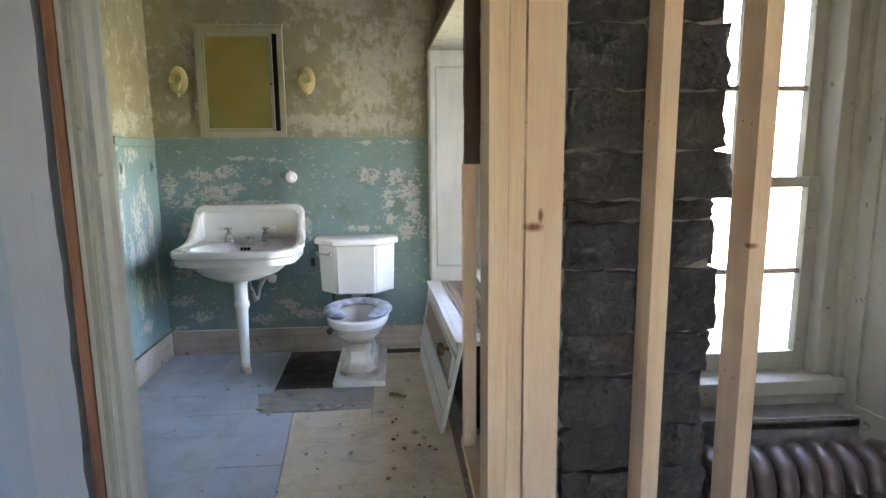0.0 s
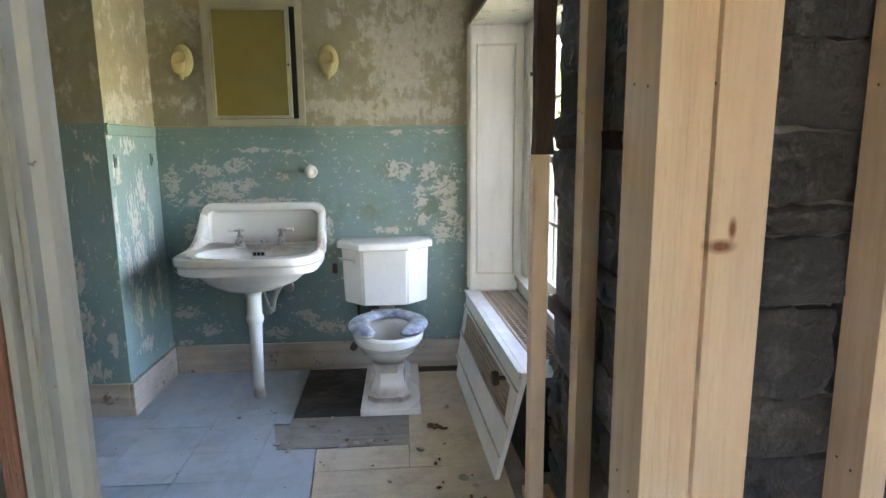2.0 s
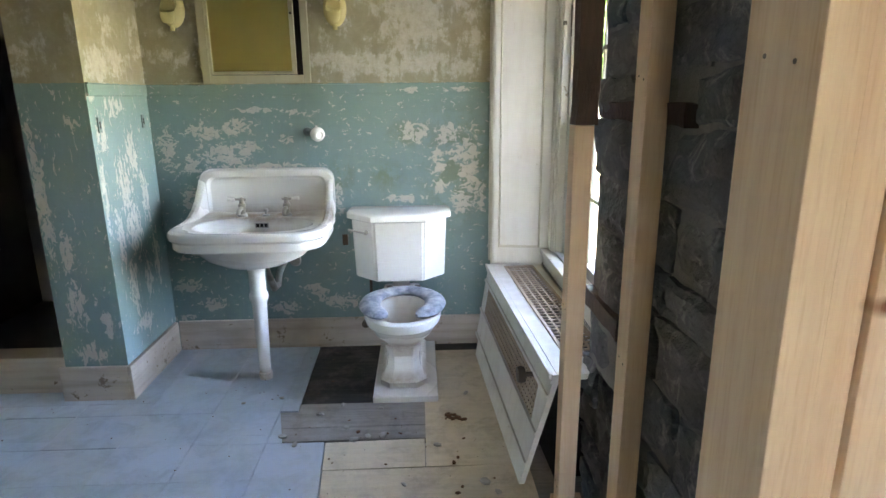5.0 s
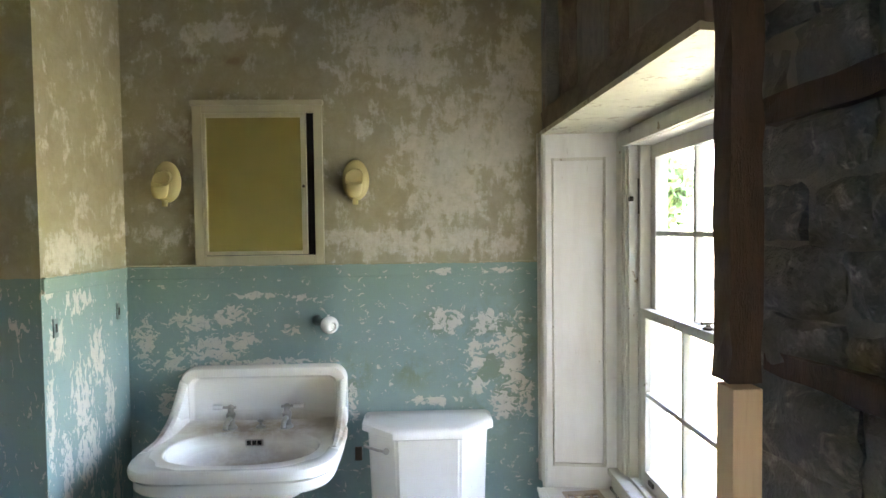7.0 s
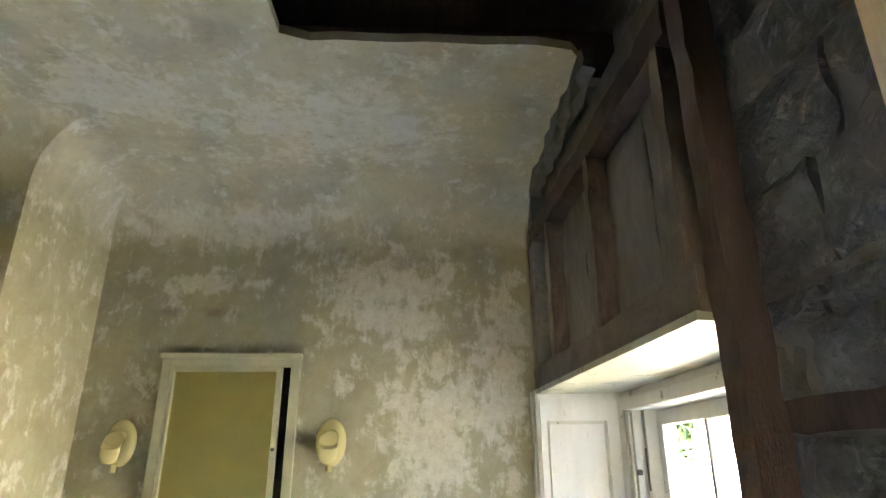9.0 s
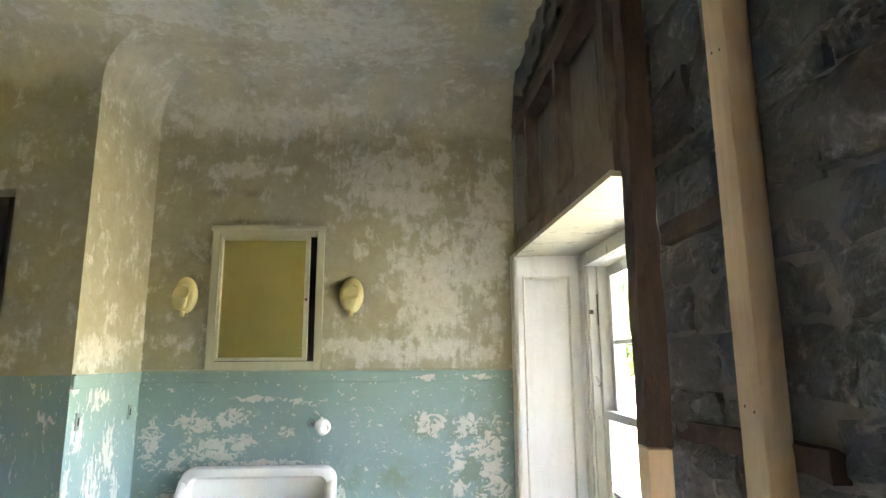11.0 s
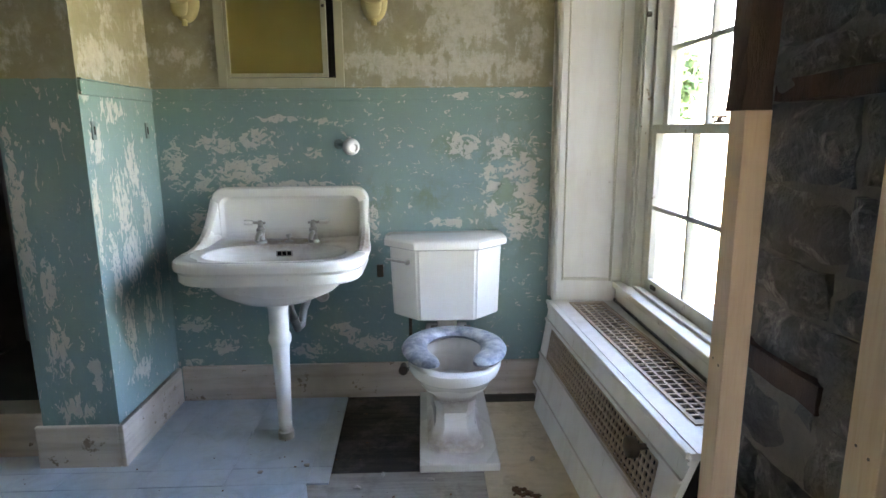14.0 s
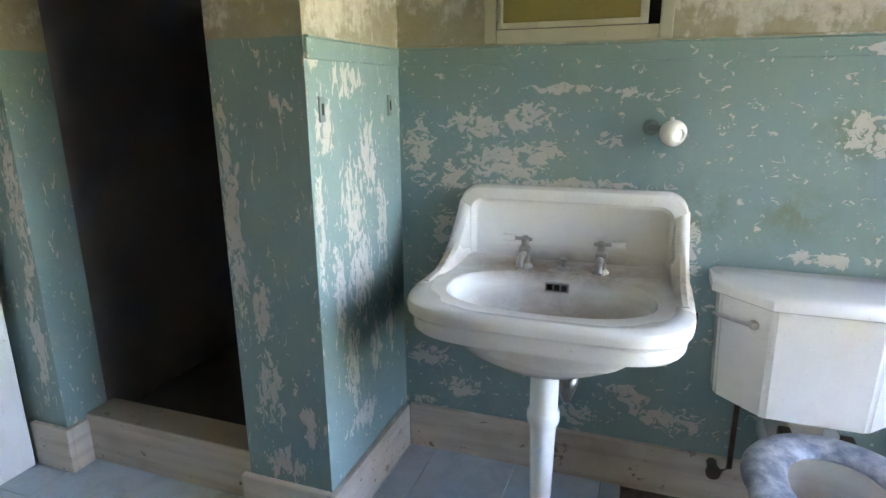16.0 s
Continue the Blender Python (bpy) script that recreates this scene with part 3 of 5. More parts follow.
def hewn(x0, x1, y0, y1, z0, z1, seed, jitter=0.0035):
    """A rough-sawn timber with uneven edges."""
    rnd = random.Random(seed)
    size = (x1 - x0, y1 - y0, z1 - z0)
    k = size.index(max(size))
    n = max(4, int(max(size) / 0.06))
    u, v = [i for i in range(3) if i != k]
    lo = (x0, y0, z0)
    rings = []
    for i in range(n + 1):
        ring = []
        for a, c in ((0, 0), (0.5, 0), (1, 0), (1, 0.5), (1, 1), (0.5, 1), (0, 1), (0, 0.5)):
            p = [0, 0, 0]
            p[k] = lo[k] + size[k] * i / n
            p[u] = lo[u] + size[u] * a + rnd.uniform(-jitter, jitter)
            p[v] = lo[v] + size[v] * c + rnd.uniform(-jitter, jitter)
            ring.append(tuple(p))
        rings.append(ring)
    bm = bmesh.new()
    loft(bm, rings)
    return bm


def skewed(bm):
    """Lets a timber over the window follow the wall, which turns outwards to the south."""
    for v in bm.verts:
        v.co.x -= 0.030 * v.co.y
    return bm


# ---- new and old studs ----
def stud(name, x0, x1, y0, y1, z0, z1, material, label, group):
    shape = one_box(x0, x1, y0, y1, z0, z1, bevel=0.002) if material is M_PINE else hewn(x0, x1, y0, y1, z0, z1, int(-1000 * y0))
    if name == "cripple_stud":
        skewed(shape)
    ob = tagged(part(name, shape, material), label, "stud", group)
    if material is M_PINE:
        for z in (0.12, 0.75, 1.42, 2.1):
            if z < z1:
                for k in (0.3, 0.7):
                    bm = bmesh.new()
                    turned(bm, [(0.0028, 0.001), (0.0028, -0.0008), (0.001, -0.001)], (x0, y0 + k * (y1 - y0), z + 0.02 * k), 8, "x")
                    part("nail_head", bm, M_MIDWOOD, ob)
    return ob


NEW = "pale new pine wall stud with knots"
stud("wall_stud", 1.770, 1.8165, -2.645, -2.510, 0.04, 2.86, M_PINE, NEW + ", beside the doorway", "new studs")
stud("wall_stud", 1.818, 1.8555, -2.641, -2.510, 0.04, 2.86, M_PINE, NEW + ", beside the doorway", "new studs")
stud("wall_stud", 1.8575, 1.946, -2.650, -2.612, 0.04, 2.86, M_PINE, NEW + ", turned flat", "new studs")
stud("wall_stud", 2.192, 2.238, -2.600, -2.512, 0.04, 2.86, M_PINE, NEW + ", before stone blocks", "new studs")
stud("wall_stud", 2.445, 2.490, -2.600, -2.500, 0.04, 2.86, M_PINE, NEW + ", before a window", "new studs")
stud("wall_stud", 1.887, 1.938, -1.910, -1.838, 0.04, 2.86, M_PINE, NEW + ", before rubble masonry", "new studs")
stud("wall_stud", 1.838, 1.894, -1.520, -1.458, 0.04, 1.31, M_PINE, "short new pine stud under an old dark post", "new studs")
tagged(part("sole_plate", one_box(1.835, 1.94, -2.50, -1.42, 0.0, 0.04, bevel=0.003), M_PINE), "pine sole plate on the floor", "timber")
tagged(part("sole_plate", one_box(1.77, 2.52, -2.655, -2.505, 0.0, 0.04, bevel=0.003), M_PINE), "pine sole plate on the floor", "timber")
tagged(part("top_plate", one_box(1.77, 2.52, -2.655, -2.505, 2.86, 2.9, bevel=0.003), M_PINE), "pine top plate under the ceiling", "timber")
tagged(part("top_plate", one_box(1.84, 1.94, -2.50, -1.80, 2.86, 2.9, bevel=0.003), M_PINE), "pine top plate under the ceiling", "timber")
OLD = "old dark-brown timber stud"
stud("old_post", 1.852, 1.914, -1.482, -1.418, 1.31, 3.1, M_OLD, "rough old dark-brown timber post beside the window", "old timbers")
for y in (-0.055, -0.31, -0.83, -1.345):
    stud("cripple_stud", 1.800, 1.858, y - 0.022, y + 0.022, 2.108, 2.63, M_MIDWOOD, OLD + " over the window", "old timbers")
tagged(part("header_plate", skewed(hewn(1.795, 1.875, -1.412, -0.012, 2.02, 2.108, 7, 0.005)), M_MIDWOOD), "old brown timber plate over the window", "timber")
tagged(part("upper_plate", skewed(hewn(1.800, 1.868, -1.414, -0.004, 2.63, 2.71, 7, 0.006)), M_OLD), "old dark timber plate under the broken ceiling", "timber")
for k, (a, b) in enumerate(((-0.30, -0.02), (-0.58, -0.303), (-0.83, -0.583), (-1.12, -0.833), (-1.412, -1.123))):
    tagged(part("backing_board", skewed(hewn(1.866, 1.886, a, b, 2.112, 2.90, 30 + k, 0.004)), M_GREYWOOD), "weathered grey board behind the studs over a window", "board", "backing boards")
tagged(part("broken_plaster", hewn(1.790, 1.832, -1.02, -0.004, 2.835, 2.897, 44, 0.011), M_MORTAR), "ragged broken plaster edge under the ceiling", "plaster")
tagged(part("nailing_strip", hewn(1.936, 1.985, -2.00, -1.45, 1.33, 1.376, 7), M_OLD), "dark timber strip set in masonry", "timber")
tagged(part("nailing_strip", hewn(1.936, 1.985, -1.835, -1.44, 1.805, 1.856, 7), M_OLD), "dark timber strip set in masonry", "timber")
tagged(part("nailing_strip", hewn(1.936, 1.985, -1.69, -1.36, 0.73, 0.785, 7), M_OLD), "dark timber strip set in masonry", "timber")


# ---- bathroom window ----
win = holder("window_1", 2.1, -0.71, 0.6, "white six-over-six sash window with flaking paint", "window", kind="structure")
bm = bmesh.new()
box(bm, 1.782, 1.80, -0.105, -0.013, 0.50, 2.018, bevel=0.003)
box(bm, 1.772, 1.781, -0.030, -0.013, 0.50, 2.018, bevel=0.003)
box(bm, 1.775, 1.781, -0.105, -0.085, 0.50, 2.018, bevel=0.002)
part("casing", bm, M_TRIM, win, "cream casing with worn brown edges")
# panelled jamb, splayed a little
bm = bmesh.new()
prism(bm, [(1.782, -0.106), (2.09, -0.150), (2.09, -0.101), (1.801, -0.099)], 0.50, 2.0)
for a, b, z0, z1 in ((0.02, 0.10, 0.52, 1.98), (0.82, 0.98, 0.52, 1.98), (0.10, 0.82, 0.52, 0.60), (0.10, 0.82, 1.90, 1.98)):
    def on(s, d):
        return (1.782 + 0.308 * s, -0.1065 - 0.044 * s - d)
    prism(bm, [on(a, 0), on(b, 0), on(b, 0.010), on(a, 0.010)], z0, z1)
part("jamb_panel", bm, M_JAMB, win, "white recessed-panel jamb with flaking edges")
for a, b, z0, z1 in ((0.10, 0.135, 0.60, 1.90), (0.785, 0.82, 0.60, 1.90), (0.135, 0.785, 0.60, 0.612), (0.135, 0.785, 1.888, 1.90)):
    bm = bmesh.new()
    prism(bm, [on(a, 0.0005), on(b, 0.0005), on(b, 0.005), on((a + b) / 2, 0.014), on(a, 0.008)], z0, z1)
    part("panel_moulding", bm, M_TRIM, win)
bm = bmesh.new()
prism(bm, [(1.775, -0.013), (2.11, -0.10), (2.11, -1.36), (1.825, -1.412)], 2.0, 2.018)
part("soffit", bm, M_SOFFIT, win, "cream head lining, stained")
# frame
bm = bmesh.new()
box(bm, 2.09, 2.128, -0.262, -0.115, 0.60, 2.0, bevel=0.004)
box(bm, 2.128, 2.24, -0.282, -0.115, 0.60, 2.0, bevel=0.004)
box(bm, 2.075, 2.09, -0.218, -0.13, 0.60, 1.98, bevel=0.004)
box(bm, 2.080, 2.09, -0.250, -0.224, 0.60, 1.96, bevel=0.003)
box(bm, 2.09, 2.24, -1.42, -1.318, 0.60, 2.0, bevel=0.004)
box(bm, 2.075, 2.09, -1.40, -1.335, 0.60, 1.98, bevel=0.004)
box(bm, 2.09, 2.24, -1.318, -0.282, 1.928, 2.0, bevel=0.004)
box(bm, 2.075, 2.09, -1.335, -0.218, 1.93, 1.975, bevel=0.004)
part("frame", bm, M_TRIM, win, "cream painted window frame")
bm = bmesh.new()
box(bm, 2.036, 2.26, -1.41, -0.155, 0.572, 0.600, bevel=0.006)
box(bm, 2.05, 2.08, -1.41, -0.16, 0.50, 0.572, bevel=0.004)
box(bm, 2.086, 2.11, -1.316, -0.285, 0.600, 0.612, bevel=0.003)
part("sill", bm, M_TRIM, win, "cream sill board with worn nosing")


def sash(name, x0, x1, y0, y1, z0, z1, low, high, cols, rows):
    """A sash in a plane of constant x: stiles, rails, glazing bars and panes."""
    bm = bmesh.new()
    box(bm, x0, x1, y0, y0 + 0.042, z0, z1, bevel=0.003)
    box(bm, x0, x1, y1 - 0.042, y1, z0, z1, bevel=0.003)
    box(bm, x0, x1, y0 + 0.042, y1 - 0.042, z0, z0 + low, bevel=0.003)
    box(bm, x0, x1, y0 + 0.042, y1 - 0.042, z1 - high, z1, bevel=0.003)
    s = part(name, bm, M_TRIM, win, "cream sash, paint flaking")
    a, b, c, d = y0 + 0.042, y1 - 0.042, z0 + low, z1 - high
    for i in range(1, cols):
        y = a + (b - a) * i / cols
        part("glazing_bar", one_box(x0 + 0.006, x1 - 0.002, y - 0.009, y + 0.009, c, d, bevel=0.003), M_TRIM, s)
    for j in range(1, rows):
        z = c + (d - c) * j / rows
        part("glazing_bar", one_box(x0 + 0.004, x1 - 0.004, a, b, z - 0.009, z + 0.009, bevel=0.003), M_TRIM, s)
    for i in range(cols):
        for j in range(rows):
            p = part("pane", one_box((x0 + x1) / 2, (x0 + x1) / 2 + 0.003, a + (b - a) * i / cols, a + (b - a) * (i + 1) / cols,
                                     c + (d - c) * j / rows, c + (d - c) * (j + 1) / rows), M_GLASS, s)
            p.visible_shadow = False
    return s


low_sash = sash("lower_sash", 2.13, 2.165, -1.315, -0.285, 0.602, 1.29, 0.052, 0.034, 3, 2)
up_sash = sash("upper_sash", 2.17, 2.205, -1.315, -0.285, 1.256, 1.926, 0.034, 0.05, 3, 2)
part("sash_lift", one_box(2.122, 2.13, -0.42, -0.375, 0.622, 0.640, bevel=0.003), M_BRASS, low_sash, "dark finger lift")
bm = bmesh.new()
turned(bm, [(0.018, 0), (0.018, 0.006), (0.008, 0.010), (0.008, 0.02)], (2.147, -0.80, 1.291), 12)
box(bm, 2.125, 2.17, -0.806, -0.794, 1.307, 1.315, bevel=0.002)
part("sash_lock", bm, M_BRASS, low_sash, "dark sash lock")
bm = bmesh.new()
turned(bm, [(0.010, 0), (0.010, 0.015)], (2.088, -0.272, 1.72), 10, "x")
tube(bm, [(2.126, -0.272, 1.80), (2.126, -0.272, 1.70), (2.127, -0.273, 1.66)], 0.004, 6)
part("sash_pulley", bm, M_BRASS, win, "dark pulley slot")


# ---- radiator cover ----
COVER = Matrix.Translation((1.757, -0.112, 0)) @ Matrix.Rotation(radians(2.8), 4, "Z")


def covered(bm):
    bm.transform(COVER)
    return bm


def lattice(y0, y1, u0, u1, step, bar, depth, lay):
    """Crossing bars with square holes; lay maps (along, across, up) to a place."""
    bm = bmesh.new()

    def strip(a0, a1, b0, b1):
        vs = box(bm, a0, a1, b0, b1, 0, depth)
        for v in vs:
            v.co = Vector(lay(v.co.x, v.co.y, v.co.z))
    n = int((y1 - y0) / step)
    for i in range(n + 1):
        strip(y0 + i * step - bar / 2, y0 + i * step + bar / 2, u0, u1)
    m = int(round((u1 - u0) / step))
    for j in range(m + 1):
        u = u0 + (u1 - u0) * j / m
        strip(y0, y1, u - bar / 2, u + bar / 2)
    return bm


cover = holder("radiator_cover", 1.86, -0.75, 0, "dusty white wooden radiator cover with brown grilles under the window", "radiator cover")
L = 1.33
bm = bmesh.new()
box(bm, 0.0, 0.092, -L, 0.0, 0.482, 0.504, bevel=0.003)
box(bm, 0.225, 0.292, -L, 0.0, 0.482, 0.504, bevel=0.003)
box(bm, 0.092, 0.225, -0.085, 0.0, 0.482, 0.504, bevel=0.002)
box(bm, 0.092, 0.225, -L, -1.175, 0.482, 0.504, bevel=0.002)
part("top_board", covered(bm), M_JAMB, cover, "dusty white top board")
bm = bmesh.new()
box(bm, -0.012, 0.0, -L, 0.0, 0.490, 0.508, bevel=0.004)
box(bm, 0.016, 0.0185, -L, 0.0, 0.500, 0.5065, bevel=0.001)
part("nosing", covered(bm), M_JAMB, cover)
bm = bmesh.new()
box(bm, 0.080, 0.092, -1.20, -0.06, 0.500, 0.509)
box(bm, 0.225, 0.237, -1.20, -0.06, 0.500, 0.509)
box(bm, 0.092, 0.225, -0.085, -0.06, 0.500, 0.509)
box(bm, 0.092, 0.225, -1.20, -1.175, 0.500, 0.509)
part("top_grille_frame", covered(bm), M_GRILLE, cover)
part("top_grille", covered(lattice(0.085, 1.174, 0.092, 0.225, 0.033, 0.0085, 0.006, lambda a, u, d: (u, -a, 0.499 + d))), M_GRILLE, cover, "brown square-holed grille")


def lean(x, z):
    return x - 0.076 * (0.48 - z) / 0.48


def slab(name, z0, z1, a, b, x0=0.004, x1=0.024, label=""):
    bm = bmesh.new()

    def end(z):
        return a + 0.13 * (0.485 - z) / 0.485 if a == -L else a
    loft(bm, [[(lean(x, z), y, z) for x, y in ((x0, end(z)), (x1, end(z)), (x1, b), (x0, b))] for z in (z0, z1)])
    part(name, covered(bm), M_JAMB, cover, label)


slab("bottom_rail", 0.0, 0.10, -L, -0.06, label="white bottom rail, open at one end")
slab("lower_panel", 0.10, 0.255, -L, 0.0)
slab("upper_rail", 0.40, 0.485, -L, 0.0)
slab("end_stile", 0.255, 0.40, -0.10, 0.0)
slab("end_stile", 0.255, 0.40, -L, -1.19)
for z in (0.10, 0.245, 0.41, 0.47):
    slab("bead", z, z + 0.012, -L, 0.0, -0.004, 0.004)
part("front_grille", covered(lattice(0.10, 1.19, 0.262, 0.393, 0.0262, 0.007, 0.006, lambda a, u, d: (lean(0.006 + d, u), -a, u))), M_GRILLE, cover, "brown square-holed grille")
bm = bmesh.new()
turned(bm, [(0.009, 0.03), (0.009, -0.03), (0.028, -0.032), (0.032, -0.045), (0.028, -0.058), (0.008, -0.062)], (-0.012, -1.12, 0.405), 14, "x")
part("valve_knob", covered(bm), M_BRASS, cover, "dark valve knob", True)
# solid black block paints the shade behind the grilles
part("inside", covered(one_box(0.06, 0.27, -1.20, -0.03, 0.02, 0.44)), M_BLACK, cover, "black block for the shade inside a radiator cover")


# ---- second window, in the room ----
win = holder("window_2", 2.66, -2.12, 0.6, "white sash window with worn paint above a radiator", "window", kind="structure")


def sash_y(name, y0, y1, x0, x1, z0, z1, low, high, cols, rows):
    bm = bmesh.new()
    for a, b, c, d in ((x0, x0 + 0.045, z0, z1), (x1 - 0.045, x1, z0, z1), (x0 + 0.045, x1 - 0.045, z0, z0 + low), (x0 + 0.045, x1 - 0.045, z1 - high, z1)):
        box(bm, a, b, y0, y1, c, d, bevel=0.003)
    s = part(name, bm, M_TRIM_SHADED, win, "cream sash, paint worn")
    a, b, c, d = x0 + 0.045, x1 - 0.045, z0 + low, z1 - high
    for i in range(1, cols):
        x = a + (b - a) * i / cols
        part("glazing_bar", one_box(x - 0.009, x + 0.009, y0 + 0.004, y1 - 0.004, c, d, bevel=0.003), M_TRIM_SHADED, s)
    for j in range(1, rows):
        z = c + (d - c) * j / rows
        part("glazing_bar", one_box(a, b, y0 + 0.006, y1 - 0.006, z - 0.009, z + 0.009, bevel=0.003), M_TRIM_SHADED, s)
    for i in range(cols):
        for j in range(rows):
            p = part("pane", one_box(a + (b - a) * i / cols, a + (b - a) * (i + 1) / cols, (y0 + y1) / 2, (y0 + y1) / 2 + 0.003,
                                     c + (d - c) * j / rows, c + (d - c) * (j + 1) / rows), M_GLASS, s)
            p.visible_shadow = False
    return s


sash_y("lower_sash", -2.135, -2.10, 2.42, 2.972, 0.60, 1.27, 0.065, 0.035, 2, 2)
sash_y("upper_sash", -2.098, -2.063, 2.42, 2.972, 1.235, 1.90, 0.035, 0.05, 2, 2)
bm = bmesh.new()
box(bm, 2.972, 3.02, -2.19, -2.05, 0.58, 1.98, bevel=0.004)
box(bm, 3.02, 3.055, -2.215, -2.05, 0.58, 1.98, bevel=0.004)
box(bm, 2.40, 2.972, -2.19, -2.05, 1.90, 1.98, bevel=0.004)
part("frame", bm, M_TRIM_SHADED, win, "cream moulded frame")
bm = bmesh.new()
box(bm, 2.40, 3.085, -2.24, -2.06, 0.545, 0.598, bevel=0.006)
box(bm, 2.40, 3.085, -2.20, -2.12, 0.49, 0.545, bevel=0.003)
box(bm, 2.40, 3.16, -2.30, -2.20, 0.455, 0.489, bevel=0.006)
part("sill", bm, M_TRIM_SHADED, win, "dusty window stool")
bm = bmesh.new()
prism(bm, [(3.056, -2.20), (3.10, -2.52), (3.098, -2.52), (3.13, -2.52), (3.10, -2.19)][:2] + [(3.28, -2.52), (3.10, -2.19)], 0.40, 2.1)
part("jamb_panel", bm, M_TRIM_SHADED, win, "cream splayed jamb panel")
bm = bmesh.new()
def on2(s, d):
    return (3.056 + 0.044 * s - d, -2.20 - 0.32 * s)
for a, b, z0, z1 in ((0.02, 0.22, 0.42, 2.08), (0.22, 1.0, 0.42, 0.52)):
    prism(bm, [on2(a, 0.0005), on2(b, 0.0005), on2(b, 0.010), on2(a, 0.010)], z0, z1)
part("jamb_moulding", bm, M_TRIM_SHADED, win)

# cast-iron radiator
rad = holder("radiator", 2.9, -2.40, 0, "rusty silver-brown cast-iron column radiator under a window", "radiator")


def section():
    bm = bmesh.new()
    path = []
    for dy in (-0.085, 0.085):
        tube(bm, [(0, dy, 0.06), (0, dy, 0.36)], 0.031, 12)
    tube(bm, [(0, -0.085, 0.34), (0, -0.08, 0.385), (0, -0.055, 0.415), (0, 0, 0.425), (0, 0.055, 0.415), (0, 0.08, 0.385), (0, 0.085, 0.34)], 0.031, 12)
    tube(bm, [(0, -0.085, 0.09), (0, 0.085, 0.09)], 0.031, 12)
    tube(bm, [(0, -0.085, 0.25), (0, 0.085, 0.25)], 0.014, 8)
    for dy in (-0.085, 0.085):
        tube(bm, [(0, dy, 0.0), (0, dy, 0.07)], 0.018, 8)
    return bm


first = part("section", section(), M_IRON, rad, smooth=True)
first.matrix_world = Matrix.Translation((2.50, -2.41, 0)) @ Matrix.Rotation(radians(-14), 4, "Z")
for i in range(1, 9):
    s = new("section", first.data)
    s.parent, s.matrix_parent_inverse = rad, rad.matrix_world.inverted()
    s.matrix_world = Matrix.Translation((2.50 + 0.070 * i, -2.41, 0)) @ Matrix.Rotation(radians(-14), 4, "Z")


# ---- wash basin ----
SX = 0.586
basin = holder("wash_basin", SX, -0.3, 0, "white porcelain wash basin with splashback on a tapering leg, grimy", "sink")
bm = bmesh.new()
loft(bm, [
    oval(SX, 0.06, -0.46, -0.34, 0.600, 2.2), oval(SX, 0.15, -0.50, -0.24, 0.612, 2.2), oval(SX, 0.235, -0.535, -0.13, 0.645, 2.4),
    oval(SX, 0.285, -0.553, -0.06, 0.690, 2.8), oval(SX, 0.30, -0.56, -0.03, 0.708, 3.2), oval(SX, 0.353, -0.584, -0.002, 0.712, 4.2),
    oval(SX, 0.358, -0.588, -0.002, 0.722, 4.4), oval(SX, 0.358, -0.588, -0.002, 0.752, 4.4), oval(SX, 0.364, -0.594, -0.002, 0.760, 4.4),
    oval(SX, 0.370, -0.600, -0.002, 0.766, 4.4), oval(SX, 0.372, -0.602, -0.002, 0.785, 4.4), oval(SX, 0.368, -0.598, -0.002, 0.798, 4.4),
    oval(SX, 0.358, -0.590, -0.002, 0.804, 4.4), oval(SX, 0.330, -0.572, -0.01, 0.803, 4.2), oval(SX, 0.318, -0.560, -0.02, 0.797, 4.0),
    oval(SX, 0.292, -0.522, -0.165, 0.7955, 2.6), oval(SX, 0.287, -0.518, -0.170, 0.7940, 2.5), oval(SX, 0.283, -0.514, -0.173, 0.7895, 2.5),
    oval(SX, 0.281, -0.512, -0.175, 0.784, 2.4), oval(SX, 0.272, -0.505, -0.184, 0.752, 2.3), oval(SX, 0.235, -0.482, -0.208, 0.700, 2.2), oval(SX, 0.14, -0.43, -0.26, 0.668, 2.0), oval(SX, 0.03, -0.36, -0.33, 0.660, 2.0)])
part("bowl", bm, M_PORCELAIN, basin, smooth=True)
# splashback: rounded plate with a sunk panel, and scrolled sides
def rounded(hw, z0, z1, r, y, n=7):
    pts = [(SX + hw, y, z0)]
    for k in range(n + 1):
        a = math.pi / 2 * k / n
        pts.append((SX + hw - r + r * math.cos(a), y, z1 - r + r * math.sin(a)))
    for k in range(n + 1):
        a = math.pi / 2 + math.pi / 2 * k / n
        pts.append((SX - hw + r + r * math.cos(a), y, z1 - r + r * math.sin(a)))
    return pts + [(SX - hw, y, z0)]


bm = bmesh.new()
loft(bm, [rounded(0.352, 0.79, 1.032, 0.065, -0.002), rounded(0.352, 0.79, 1.032, 0.065, -0.045), rounded(0.346, 0.79, 1.026, 0.062, -0.056),
          rounded(0.330, 0.79, 1.010, 0.05, -0.060), rounded(0.312, 0.79, 0.992, 0.04, -0.056), rounded(0.302, 0.79, 0.982, 0.035, -0.036),
          rounded(0.295, 0.79, 0.975, 0.03, -0.032)])
part("splashback", bm, M_PORCELAIN, basin, smooth=True)
